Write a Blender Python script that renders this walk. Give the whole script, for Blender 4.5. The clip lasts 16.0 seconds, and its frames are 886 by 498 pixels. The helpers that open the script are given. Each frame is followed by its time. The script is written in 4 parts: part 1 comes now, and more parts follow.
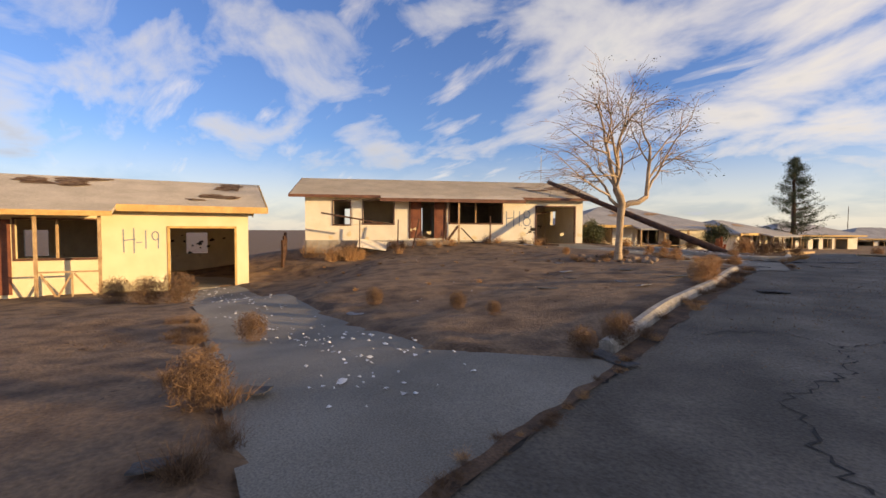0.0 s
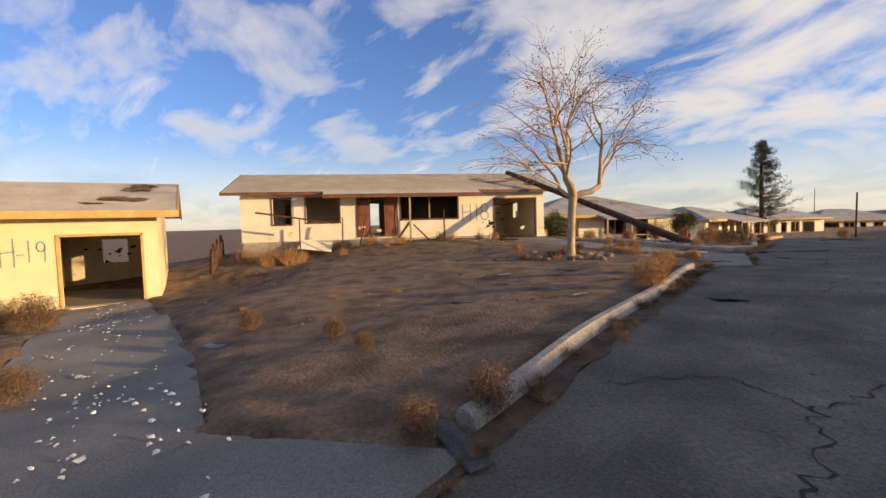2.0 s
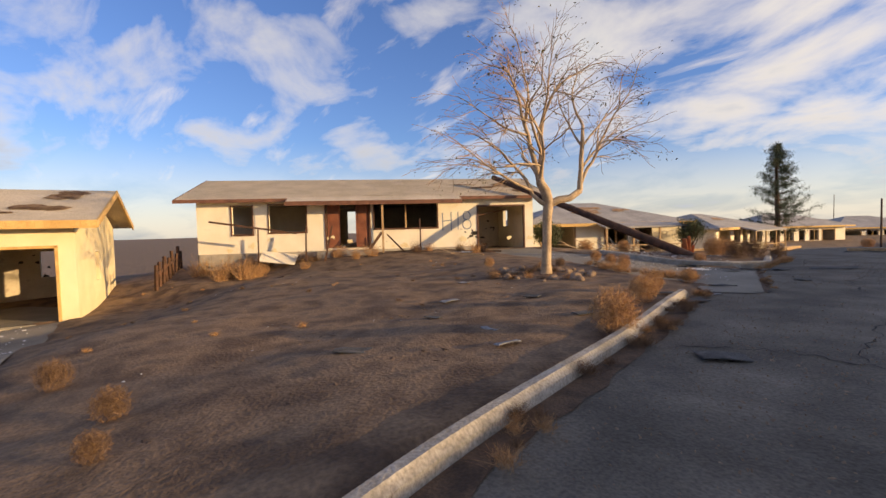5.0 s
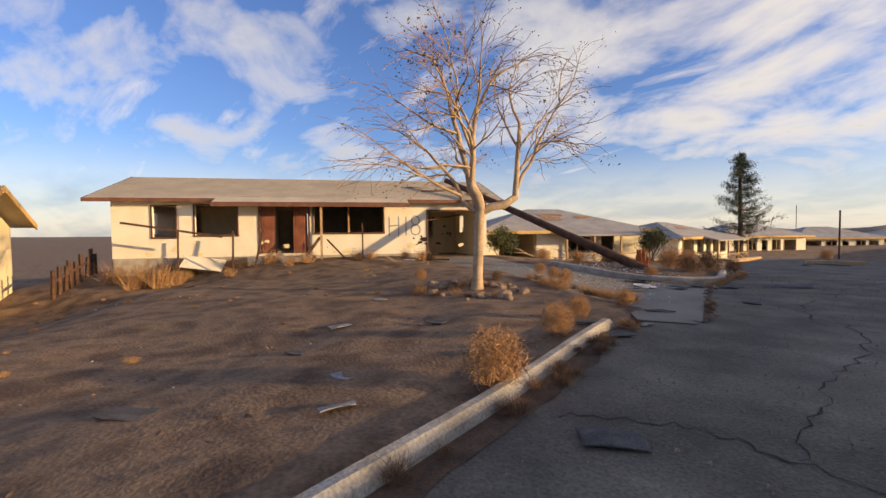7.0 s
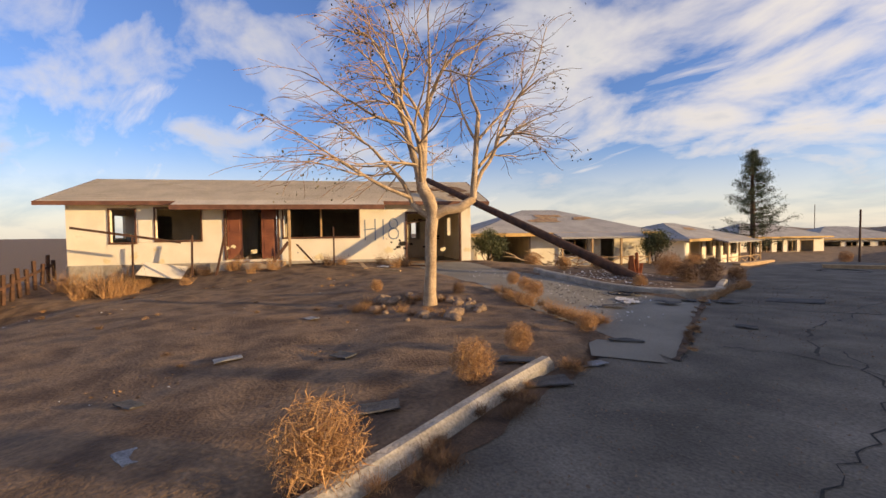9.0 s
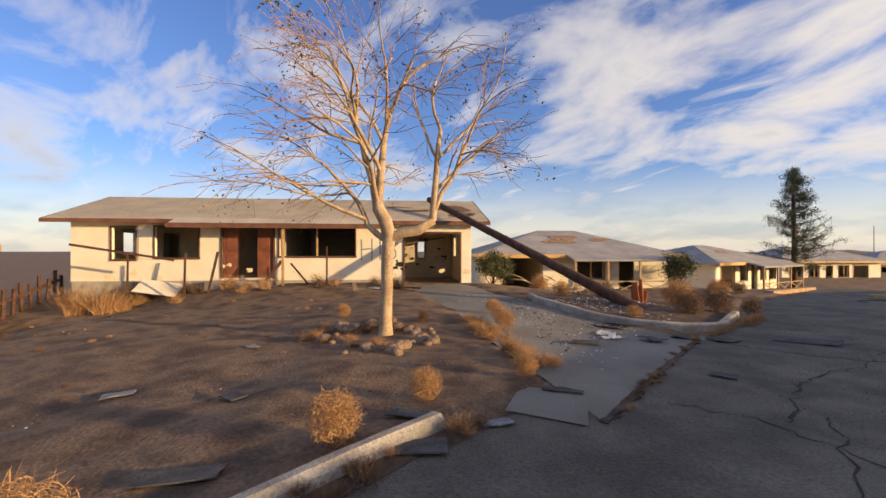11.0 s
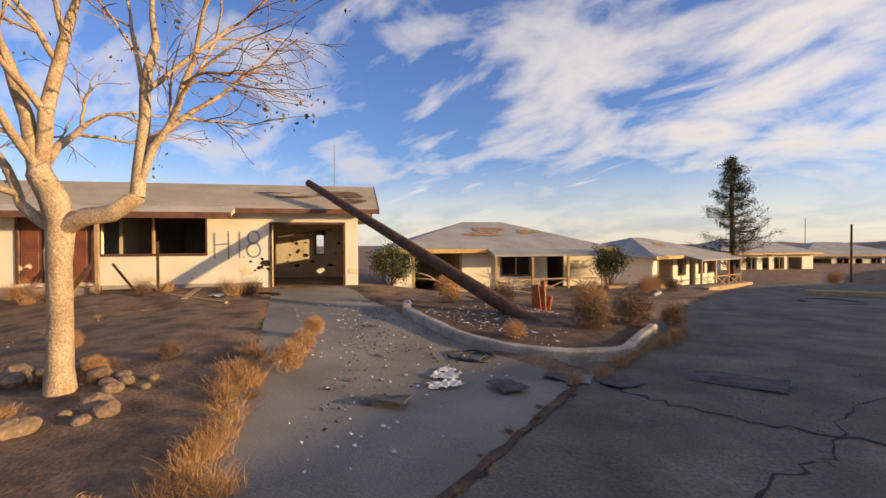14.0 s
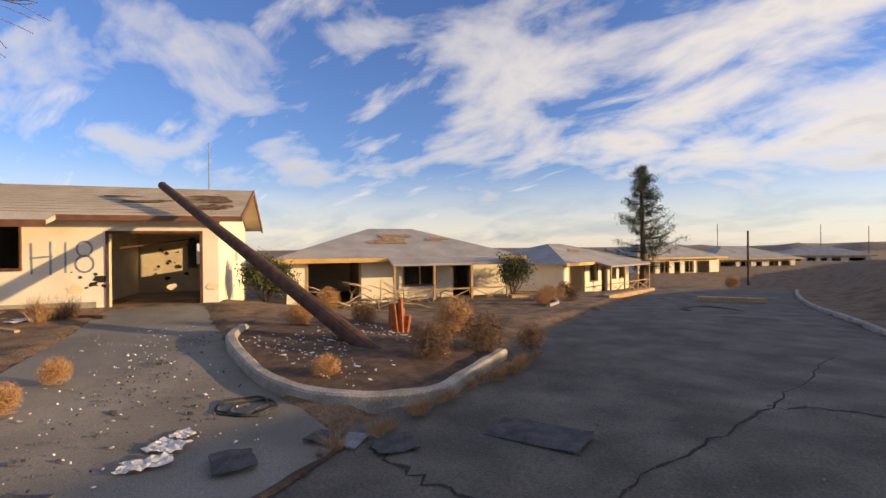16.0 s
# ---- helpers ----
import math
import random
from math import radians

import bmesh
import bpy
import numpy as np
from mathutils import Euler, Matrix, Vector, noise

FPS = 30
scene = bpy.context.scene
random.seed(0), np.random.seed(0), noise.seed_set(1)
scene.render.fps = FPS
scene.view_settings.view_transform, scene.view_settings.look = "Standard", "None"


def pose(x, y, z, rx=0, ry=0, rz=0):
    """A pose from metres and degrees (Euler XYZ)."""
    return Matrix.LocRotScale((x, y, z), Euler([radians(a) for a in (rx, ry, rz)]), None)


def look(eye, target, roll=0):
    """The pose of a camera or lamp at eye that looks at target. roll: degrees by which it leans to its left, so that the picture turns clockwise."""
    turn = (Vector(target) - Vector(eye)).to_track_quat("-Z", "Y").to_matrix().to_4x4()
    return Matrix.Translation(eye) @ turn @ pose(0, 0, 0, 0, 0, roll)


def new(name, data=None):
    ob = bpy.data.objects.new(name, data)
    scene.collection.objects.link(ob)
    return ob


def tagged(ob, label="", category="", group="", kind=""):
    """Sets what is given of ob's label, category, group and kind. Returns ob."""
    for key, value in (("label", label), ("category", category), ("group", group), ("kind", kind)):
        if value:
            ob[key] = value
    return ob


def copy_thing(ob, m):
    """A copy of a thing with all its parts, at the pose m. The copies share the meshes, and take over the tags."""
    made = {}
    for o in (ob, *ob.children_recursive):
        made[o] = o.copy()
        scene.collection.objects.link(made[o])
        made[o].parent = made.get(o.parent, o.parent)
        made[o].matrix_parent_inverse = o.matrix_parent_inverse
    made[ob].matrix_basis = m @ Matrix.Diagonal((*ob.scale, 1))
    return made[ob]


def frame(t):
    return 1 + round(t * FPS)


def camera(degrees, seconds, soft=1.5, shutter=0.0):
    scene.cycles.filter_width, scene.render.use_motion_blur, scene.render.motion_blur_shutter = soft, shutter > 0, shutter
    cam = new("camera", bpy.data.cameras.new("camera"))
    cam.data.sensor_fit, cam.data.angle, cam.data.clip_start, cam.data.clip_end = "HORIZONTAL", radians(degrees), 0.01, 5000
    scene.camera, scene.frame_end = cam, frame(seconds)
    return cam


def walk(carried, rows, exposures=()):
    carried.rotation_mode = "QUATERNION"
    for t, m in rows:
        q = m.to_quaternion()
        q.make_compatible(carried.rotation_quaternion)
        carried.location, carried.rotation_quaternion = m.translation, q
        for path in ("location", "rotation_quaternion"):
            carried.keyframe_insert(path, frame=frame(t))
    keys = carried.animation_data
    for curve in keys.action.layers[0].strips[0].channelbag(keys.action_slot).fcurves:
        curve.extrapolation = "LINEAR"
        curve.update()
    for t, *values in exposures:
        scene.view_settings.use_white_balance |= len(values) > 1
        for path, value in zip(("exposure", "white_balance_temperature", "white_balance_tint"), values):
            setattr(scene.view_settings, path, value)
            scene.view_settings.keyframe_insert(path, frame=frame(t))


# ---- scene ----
cam = camera(90.0, 16.0)
PATH = [
    (0, (4.849, -0.977, 1.500), (3.347, 0.341, 1.413), 0.3),
    (0.5, (4.752, -0.374, 1.543), (3.234, 0.925, 1.467), -0.8),
    (1, (4.657, 0.180, 1.580), (3.148, 1.490, 1.494), -0.3),
    (1.5, (4.623, 0.743, 1.616), (3.163, 2.106, 1.513), -0.0),
    (2, (4.592, 1.233, 1.645), (3.148, 2.611, 1.526), -1.5),
    (2.5, (4.505, 1.715, 1.673), (3.073, 3.106, 1.556), -1.0),
    (3, (4.428, 2.136, 1.690), (3.002, 3.530, 1.538), -1.7),
    (3.5, (4.385, 2.526, 1.698), (2.907, 3.865, 1.555), -1.2),
    (6, (4.087, 4.754, 1.787), (2.637, 6.131, 1.741), -2.2),
    (6.5, (4.097, 5.250, 1.821), (2.694, 6.674, 1.756), -1.6),
    (7, (4.118, 5.772, 1.867), (2.707, 7.187, 1.790), -0.5),
    (7.5, (4.049, 6.277, 1.913), (2.644, 7.698, 1.820), -1.0),
    (8, (3.942, 6.766, 1.954), (2.525, 8.174, 1.862), -1.4),
    (8.5, (3.899, 7.235, 1.981), (2.409, 8.567, 1.893), -1.5),
    (9, (4.070, 7.692, 1.994), (2.622, 9.070, 1.919), -0.7),
    (11.5, (4.562, 9.784, 2.122), (2.950, 10.968, 2.145), 0.3),
    (12, (4.488, 10.443, 2.124), (2.822, 11.550, 2.118), -0.1),
    (12.5, (4.352, 11.276, 2.109), (2.755, 12.481, 2.073), -1.6),
    (13, (4.171, 12.015, 2.096), (2.616, 13.271, 2.065), -1.5),
    (13.5, (3.933, 12.707, 2.108), (2.422, 14.018, 2.113), 0.2),
    (14, (3.784, 13.391, 2.126), (2.349, 14.784, 2.105), -0.3),
    (14.5, (3.764, 14.060, 2.154), (2.329, 15.452, 2.126), -1.4),
    (15, (3.894, 14.692, 2.195), (2.441, 16.065, 2.163), -0.4),
    (15.5, (4.101, 15.197, 2.248), (2.755, 16.676, 2.255), 0.8),
    (16, (4.490, 15.679, 2.330), (3.237, 17.238, 2.324), -0.5),
]
from mathutils import Quaternion
SUN_YAW, SUN_EL = -60.0, 8.5
walk(cam, [(t, look(eye, target, roll)) for t, eye, target, roll in PATH], [(0.0, 0.40, 7450, 11), (16.0, 0.42, 7450, 12)])

# ---- sky and sun ----
world = bpy.data.worlds.new("sky")
scene.world = world
world.use_nodes = True
wn, wl = world.node_tree.nodes, world.node_tree.links
wn.clear()
w_out, w_bg, w_sky = wn.new("ShaderNodeOutputWorld"), wn.new("ShaderNodeBackground"), wn.new("ShaderNodeTexSky")
w_sky.sky_type, w_sky.sun_disc = "NISHITA", False
w_sky.sun_elevation, w_sky.sun_rotation = radians(SUN_EL), radians(-SUN_YAW)
w_sky.air_density, w_sky.dust_density, w_sky.ozone_density = 1.0, 0.6, 2.0
w_bg.inputs["Strength"].default_value = 0.13
w_co, w_sep, w_add, w_dx, w_dy, w_cmb = (wn.new(k) for k in ("ShaderNodeTexCoord", "ShaderNodeSeparateXYZ", "ShaderNodeMath", "ShaderNodeMath", "ShaderNodeMath", "ShaderNodeCombineXYZ"))
w_add.inputs[1].default_value = 0.3
w_dx.operation = w_dy.operation = "DIVIDE"
wl.new(w_co.outputs["Generated"], w_sep.inputs[0])
wl.new(w_sep.outputs["Z"], w_add.inputs[0])
for d, axis, n in ((w_dx, "X", 0), (w_dy, "Y", 1)):
    wl.new(w_sep.outputs[axis], d.inputs[0])
    wl.new(w_add.outputs[0], d.inputs[1])
    wl.new(d.outputs[0], w_cmb.inputs[n])


def cloud_layer(scale, stretch, turn, low, high, detail, shift, cover=None):
    m, n, r = wn.new("ShaderNodeMapping"), wn.new("ShaderNodeTexNoise"), wn.new("ShaderNodeValToRGB")
    m.inputs["Scale"].default_value = (1, stretch, 1)
    m.inputs["Rotation"].default_value = (0, 0, radians(turn))
    m.inputs["Location"].default_value = shift
    n.inputs["Scale"].default_value, n.inputs["Detail"].default_value, n.inputs["Roughness"].default_value = scale, detail, 0.55
    n.inputs["Distortion"].default_value = 0.35
    r.color_ramp.elements[0].position, r.color_ramp.elements[1].position = low, high
    wl.new(w_cmb.outputs[0], m.inputs[0])
    wl.new(m.outputs[0], n.inputs["Vector"])
    if cover is None:
        wl.new(n.outputs[0], r.inputs[0])
    else:
        wl.new(w_math("ADD", n.outputs[0], cover), r.inputs[0])
    return r.outputs[0], n.outputs[0]




def w_math(op, a, b):
    m = wn.new("ShaderNodeMath")
    m.operation = op
    for k, v in enumerate((a, b)):
        if isinstance(v, (int, float)):
            m.inputs[k].default_value = v
        else:
            wl.new(v, m.inputs[k])
    return m.outputs[0]


def w_range(value, a, b, c, d):
    m = wn.new("ShaderNodeMapRange")
    m.interpolation_type = "SMOOTHSTEP"
    wl.new(value, m.inputs[0])
    for k, v in enumerate((a, b, c, d)):
        m.inputs[k + 1].default_value = v
    return m.outputs[0]


# the cloud cover thickens toward the north-east, and thins in a clear belt above the horizon
w_east = w_math("ADD", w_math("MULTIPLY", w_sep.outputs["X"], 0.85), w_math("MULTIPLY", w_sep.outputs["Y"], 0.5))
w_cover = w_range(w_east, -0.45, 0.55, -0.02, 0.075)
w_belt = w_math("MULTIPLY", w_range(w_sep.outputs["Z"], 0.04, 0.2, -0.06, 0.05), w_range(w_sep.outputs["Z"], 0.33, 0.5, 1.0, 0.2))
c1, c1n = cloud_layer(2.1, 1.35, 35, 0.52, 0.72, 10, (3.1, 1.2, 0), w_math("ADD", w_cover, w_belt))
c2, c2n = cloud_layer(1.9, 3.4, 72, 0.54, 0.84, 9, (1.0, 7.0, 2))
w_max = wn.new("ShaderNodeMath")
w_max.operation = "MAXIMUM"
w_haze = w_range(w_sep.outputs["Z"], 0.0, 0.2, 0.6, 0.0)
wl.new(c1, w_max.inputs[0])
wl.new(w_math("MAXIMUM", c2, w_haze), w_max.inputs[1])
w_ramp = wn.new("ShaderNodeValToRGB")
w_ramp.color_ramp.elements[0].position, w_ramp.color_ramp.elements[0].color = 0.46, (6.3, 5.9, 5.5, 1)
w_ramp.color_ramp.elements[1].position, w_ramp.color_ramp.elements[1].color = 0.70, (3.3, 3.6, 4.3, 1)
wl.new(c1n, w_ramp.inputs[0])
w_tint = wn.new("ShaderNodeMix")
w_tint.data_type, w_tint.blend_type = "RGBA", "MULTIPLY"
w_tint.inputs["Factor"].default_value = 1.0
w_tint.inputs["B"].default_value = (0.70, 0.92, 1.56, 1)
wl.new(w_sky.outputs[0], w_tint.inputs["A"])
w_mix = wn.new("ShaderNodeMix")
w_mix.data_type = "RGBA"
wl.new(w_max.outputs[0], w_mix.inputs["Factor"])
wl.new(w_tint.outputs["Result"], w_mix.inputs["A"])
wl.new(w_ramp.outputs[0], w_mix.inputs["B"])
wl.new(w_mix.outputs["Result"], w_bg.inputs["Color"])
wl.new(w_bg.outputs[0], w_out.inputs[0])

sun = new("sun", bpy.data.lights.new("sun", "SUN"))
sun.data.energy, sun.data.angle, sun.data.color = 5.0, radians(0.6), (1.0, 0.72, 0.40)
sun_dir = Vector((-math.sin(radians(SUN_YAW)) * math.cos(radians(SUN_EL)), math.cos(radians(SUN_YAW)) * math.cos(radians(SUN_EL)), math.sin(radians(SUN_EL))))
sun.matrix_world = look(sun_dir * 60, (0, 0, 0))


# ---- materials ----
def mat(name, a, b, scale=4.0, rough=0.85, bump=0.2, fine=60.0, metal=0.0, c=None, island=0.0, lo=0.35, hi=0.65, detail=6):
    """Two colours mixed by a coarse noise, grain by a fine one, relief from both; c: a third colour in stains."""
    m = bpy.data.materials.new(name)
    m.use_nodes = True
    nt = m.node_tree
    n, l = nt.nodes, nt.links
    p = n["Principled BSDF"]
    co = n.new("ShaderNodeTexCoord")
    t1, t2, r1, mx, mg, bp = n.new("ShaderNodeTexNoise"), n.new("ShaderNodeTexNoise"), n.new("ShaderNodeValToRGB"), n.new("ShaderNodeMix"), n.new("ShaderNodeMix"), n.new("ShaderNodeBump")
    t1.inputs["Scale"].default_value, t1.inputs["Detail"].default_value = scale, detail
    t2.inputs["Scale"].default_value, t2.inputs["Detail"].default_value = fine, 4
    r1.color_ramp.elements[0].position, r1.color_ramp.elements[1].position = lo, hi
    r1.color_ramp.elements[0].color, r1.color_ramp.elements[1].color = (*a, 1), (*b, 1)
    if c:
        e = r1.color_ramp.elements.new(min(0.98, hi + 0.1))
        e.color = (*c, 1)
    mg.data_type = "RGBA"
    mg.blend_type = "OVERLAY"
    mg.inputs["Factor"].default_value = 0.75
    for t in (t1, t2):
        l.new(co.outputs["Object"], t.inputs["Vector"])
    l.new(t1.outputs[0], r1.inputs[0])
    l.new(r1.outputs[0], mg.inputs["A"])
    l.new(t2.outputs[0], mg.inputs["B"])
    last = mg.outputs["Result"]
    if island:
        g, hs = n.new("ShaderNodeNewGeometry"), n.new("ShaderNodeHueSaturation")
        mr = n.new("ShaderNodeMapRange")
        mr.inputs["To Min"].default_value, mr.inputs["To Max"].default_value = 1 - island, 1 + island
        l.new(g.outputs["Random Per Island"], mr.inputs[0])
        l.new(mr.outputs[0], hs.inputs["Value"])
        l.new(last, hs.inputs["Color"])
        last = hs.outputs[0]
    l.new(last, p.inputs["Base Color"])
    bp.inputs["Strength"].default_value, bp.inputs["Distance"].default_value = bump, 0.02
    l.new(t2.outputs[0], bp.inputs["Height"])
    l.new(bp.outputs[0], p.inputs["Normal"])
    p.inputs["Roughness"].default_value, p.inputs["Metallic"].default_value = rough, metal
    return m


DIRT = mat("dirt", (0.092, 0.053, 0.029), (0.232, 0.144, 0.08), 1.7, 0.95, 1.0, 24, c=(0.125, 0.083, 0.053), lo=0.36, hi=0.58, detail=10)
LITTER = mat("dry_litter", (0.06, 0.036, 0.022), (0.14, 0.082, 0.046), 5, 0.95, 0.6, 50)
ASPHALT = mat("asphalt", (0.088, 0.075, 0.058), (0.175, 0.15, 0.117), 1.3, 0.9, 1.0, 38, c=(0.23, 0.20, 0.158), detail=11)
CRACK = mat("crack", (0.02, 0.018, 0.016), (0.04, 0.035, 0.03), 8, 0.95, 0.3)
CONCRETE = mat("concrete", (0.175, 0.155, 0.122), (0.265, 0.237, 0.19), 0.8, 0.88, 0.2, 70, detail=9)
KERB = mat("kerb_concrete", (0.27, 0.24, 0.195), (0.42, 0.38, 0.32), 3, 0.85, 0.4, 40)
STUCCO = mat("stucco", (0.76, 0.68, 0.53), (0.84, 0.77, 0.62), 1.3, 0.9, 0.25, 90, c=(0.62, 0.53, 0.40))
STUCCO_Y = mat("stucco_yellow", (0.72, 0.60, 0.36), (0.80, 0.68, 0.43), 1.3, 0.9, 0.25, 90)
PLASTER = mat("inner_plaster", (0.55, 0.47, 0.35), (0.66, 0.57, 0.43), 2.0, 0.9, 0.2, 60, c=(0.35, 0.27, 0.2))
ROOF = mat("roof_shingle", (0.46, 0.385, 0.28), (0.58, 0.485, 0.36), 1.1, 0.92, 0.35, 30)
ROOF_GREY = mat("roof_shingle_grey", (0.27, 0.26, 0.25), (0.37, 0.35, 0.33), 1.0, 0.92, 0.35, 30)
DECK = mat("roof_deck", (0.22, 0.12, 0.06), (0.42, 0.28, 0.16), 4.0, 0.9, 0.5, 30, c=(0.08, 0.06, 0.05))
FASCIA = mat("fascia_brown", (0.11, 0.048, 0.03), (0.19, 0.085, 0.052), 3, 0.8, 0.2)
FASCIA_Y = mat("fascia_yellow", (0.50, 0.30, 0.10), (0.62, 0.40, 0.15), 3, 0.8, 0.2)
FRAME = mat("dark_frame", (0.07, 0.03, 0.02), (0.14, 0.06, 0.035), 6, 0.75, 0.2)
DOOR = mat("brown_door", (0.16, 0.05, 0.025), (0.25, 0.085, 0.04), 2, 0.6, 0.15)
RAW = mat("raw_timber", (0.35, 0.22, 0.11), (0.50, 0.34, 0.18), 5, 0.85, 0.3)
DARKWOOD = mat("dark_timber", (0.045, 0.022, 0.013), (0.11, 0.05, 0.028), 5, 0.85, 0.5)
RUST = mat("rusty_iron", (0.30, 0.07, 0.02), (0.45, 0.14, 0.04), 9, 0.8, 0.4)
PAINT = mat("spray_paint", (0.17, 0.21, 0.27), (0.30, 0.33, 0.36), 12, 0.7, 0.1)
# near-black for flat wall patches: the dark inside of holes, put in as colour
BLACK = mat("hole_black", (0.015, 0.012, 0.01), (0.035, 0.028, 0.02), 9, 0.95, 0.3)
BARK = mat("pale_bark", (0.33, 0.23, 0.14), (0.50, 0.37, 0.24), 5, 0.85, 0.6, 40)
TWIG = mat("twig", (0.25, 0.15, 0.09), (0.36, 0.23, 0.14), 6, 0.85, 0.2)
LEAF = mat("dry_leaf", (0.06, 0.055, 0.02), (0.15, 0.12, 0.045), 5, 0.8, 0.1, island=0.4)
NEEDLE = mat("pine_needles", (0.025, 0.04, 0.018), (0.06, 0.075, 0.03), 2, 0.8, 0.1, island=0.4)
GREEN = mat("shrub_leaf", (0.04, 0.05, 0.018), (0.10, 0.11, 0.04), 3, 0.75, 0.1, island=0.4)
STRAW = mat("tumbleweed", (0.34, 0.18, 0.075), (0.50, 0.29, 0.13), 5, 0.9, 0.1, island=0.35)
# brown straw, darkened further so the foreground shade sits in its colour
STRAW_SHADED = mat("tumbleweed_brown_shaded", (0.115, 0.065, 0.035), (0.20, 0.115, 0.06), 5, 0.9, 0.1, island=0.35)
ROCK = mat("rock", (0.17, 0.115, 0.075), (0.30, 0.21, 0.14), 3, 0.9, 0.6, 25)
SHINGLE = mat("loose_shingle", (0.05, 0.048, 0.046), (0.10, 0.095, 0.09), 6, 0.9, 0.5, 50)
SHINGLE_L = mat("loose_shingle_pale", (0.20, 0.20, 0.21), (0.28, 0.28, 0.28), 6, 0.9, 0.5, 50)
CHIP = mat("white_chips", (0.6, 0.58, 0.54), (0.75, 0.72, 0.68), 8, 0.8, 0.1, island=0.25)
RUBBER = mat("black_cable", (0.015, 0.015, 0.015), (0.03, 0.03, 0.03), 8, 0.6, 0.1)
HILL = mat("far_hill", (0.16, 0.11, 0.075), (0.24, 0.17, 0.12), 0.02, 0.95, 0.1, 0.5)
STEEL = mat("grey_steel", (0.35, 0.35, 0.36), (0.45, 0.45, 0.46), 8, 0.5, 0.1, metal=0.6)


# ---- mesh helpers ----
def part(name, bm, material, parent=None, label="", smooth=False):
    me = bpy.data.meshes.new(name)
    bm.to_mesh(me)
    bm.free()
    me.materials.append(material)
    if smooth:
        me.polygons.foreach_set("use_smooth", [True] * len(me.polygons))
    ob = new(name, me)
    if parent is not None:
        ob.parent = parent
    if label:
        tagged(ob, label)
    return ob


def raw(name, verts, faces, material, parent=None, smooth=False):
    me = bpy.data.meshes.new(name)
    me.from_pydata([tuple(v) for v in verts], [], faces)
    me.materials.append(material)
    if smooth:
        me.polygons.foreach_set("use_smooth", [True] * len(me.polygons))
    ob = new(name, me)
    if parent is not None:
        ob.parent = parent
    return ob


def box(bm, x0, x1, y0, y1, z0, z1, bevel=0.0, m=None):
    r = bmesh.ops.create_cube(bm, size=1)
    t = Matrix.Translation(((x0 + x1) / 2, (y0 + y1) / 2, (z0 + z1) / 2)) @ Matrix.Diagonal((x1 - x0, y1 - y0, z1 - z0, 1))
    bmesh.ops.transform(bm, matrix=(m @ t) if m else t, verts=r["verts"])
    if bevel:
        bmesh.ops.bevel(bm, geom=[e for e in bm.edges if e.verts[0] in r["verts"]], offset=bevel, segments=1, affect="EDGES")
    return bm


def boxed(*a, **k):
    return box(bmesh.new(), *a, **k)


def beam(bm, a, b, w, d):
    """A bar of section w x d from a to b."""
    a, b = Vector(a), Vector(b)
    q = (b - a).to_track_quat("Z", "Y").to_matrix().to_4x4()
    return box(bm, -w / 2, w / 2, -d / 2, d / 2, 0, (b - a).length, 0, Matrix.Translation(a) @ q)


def tube(verts, faces, pts, radii, sides=6):
    """Adds a tapering tube along pts to the lists."""
    base = len(verts)
    up = Vector((0.3, 0.2, 1))
    for i, (p, r) in enumerate(zip(pts, radii)):
        d = (pts[min(i + 1, len(pts) - 1)] - pts[max(i - 1, 0)]).normalized()
        s = d.cross(up)
        s = s.normalized() if s.length > 1e-3 else Vector((1, 0, 0))
        v = d.cross(s)
        for k in range(sides):
            a = 2 * math.pi * k / sides
            verts.append(p + r * (math.cos(a) * s + math.sin(a) * v))
    for i in range(len(pts) - 1):
        for k in range(sides):
            k2 = (k + 1) % sides
            faces.append((base + i * sides + k, base + i * sides + k2, base + (i + 1) * sides + k2, base + (i + 1) * sides + k))
    faces.append(tuple(base + (len(pts) - 1) * sides + k for k in range(sides)))


def thing(name, m, label, category, group=""):
    ob = new(name)
    ob.matrix_world = m
    return tagged(ob, label, category, group)


# ---- ground ----
ANCHORS = np.array([(5, -3, .08), (2.9, 2, .2), (2.3, 7, .38), (1.6, 12.5, .5), (.6, 20, .38), (0, 26, .3), (6, 10, .5), (6, 20, .5), (10, 3, .4), (0, 40, -.1),
                    (8, 60, -1.2), (-3.5, 2, -.2), (-10, 3, -.6), (-15, 3, -.85), (-18, -2, -.9), (-13.5, 6, -.65), (-15, 9, -.1), (-18, 11, .45), (-15, 14.5, .72), (-12, 17, .8),
                    (-9, 21, .74), (-5, 16, .62), (-5, 11, .35), (-9, 10, .3), (-4, 6, .15), (-5, 20, .6), (-11, 27, -.25), (-5, 30, .05), (-28, 18, -.6), (-30, 5, -1.6), (-9, 46, -1.0), (-14, 32, -.35)], float)


def step(x, a, b):
    t = np.clip((x - a) / (b - a), 0, 1)
    return t * t * (3 - 2 * t)


def road_right(y):
    return 8.6 - 2.3 * step(y, 10, 24) - 2.0 * step(y, 24, 44)


def ground(x, y):
    x, y = np.asarray(x, float), np.asarray(y, float)
    r = (ANCHORS[:, 0] - x[..., None]) ** 2 + (ANCHORS[:, 1] - y[..., None]) ** 2 + 0.6
    w = r ** -1.6
    z = (w * ANCHORS[:, 2]).sum(-1) / w.sum(-1)
    z = z + 2.2 * step(x, road_right(y) + 0.8, road_right(y) + 6.5) * step(y, -40, -20) * (1 - step(y, 60, 110))
    return z - 5 * step(-x, 26, 90) - 1.5 * step(y, 70, 200)


def gz(x, y):
    return float(ground(x, y))


def kerb_x(y):
    return 2.95 - 0.134 * y


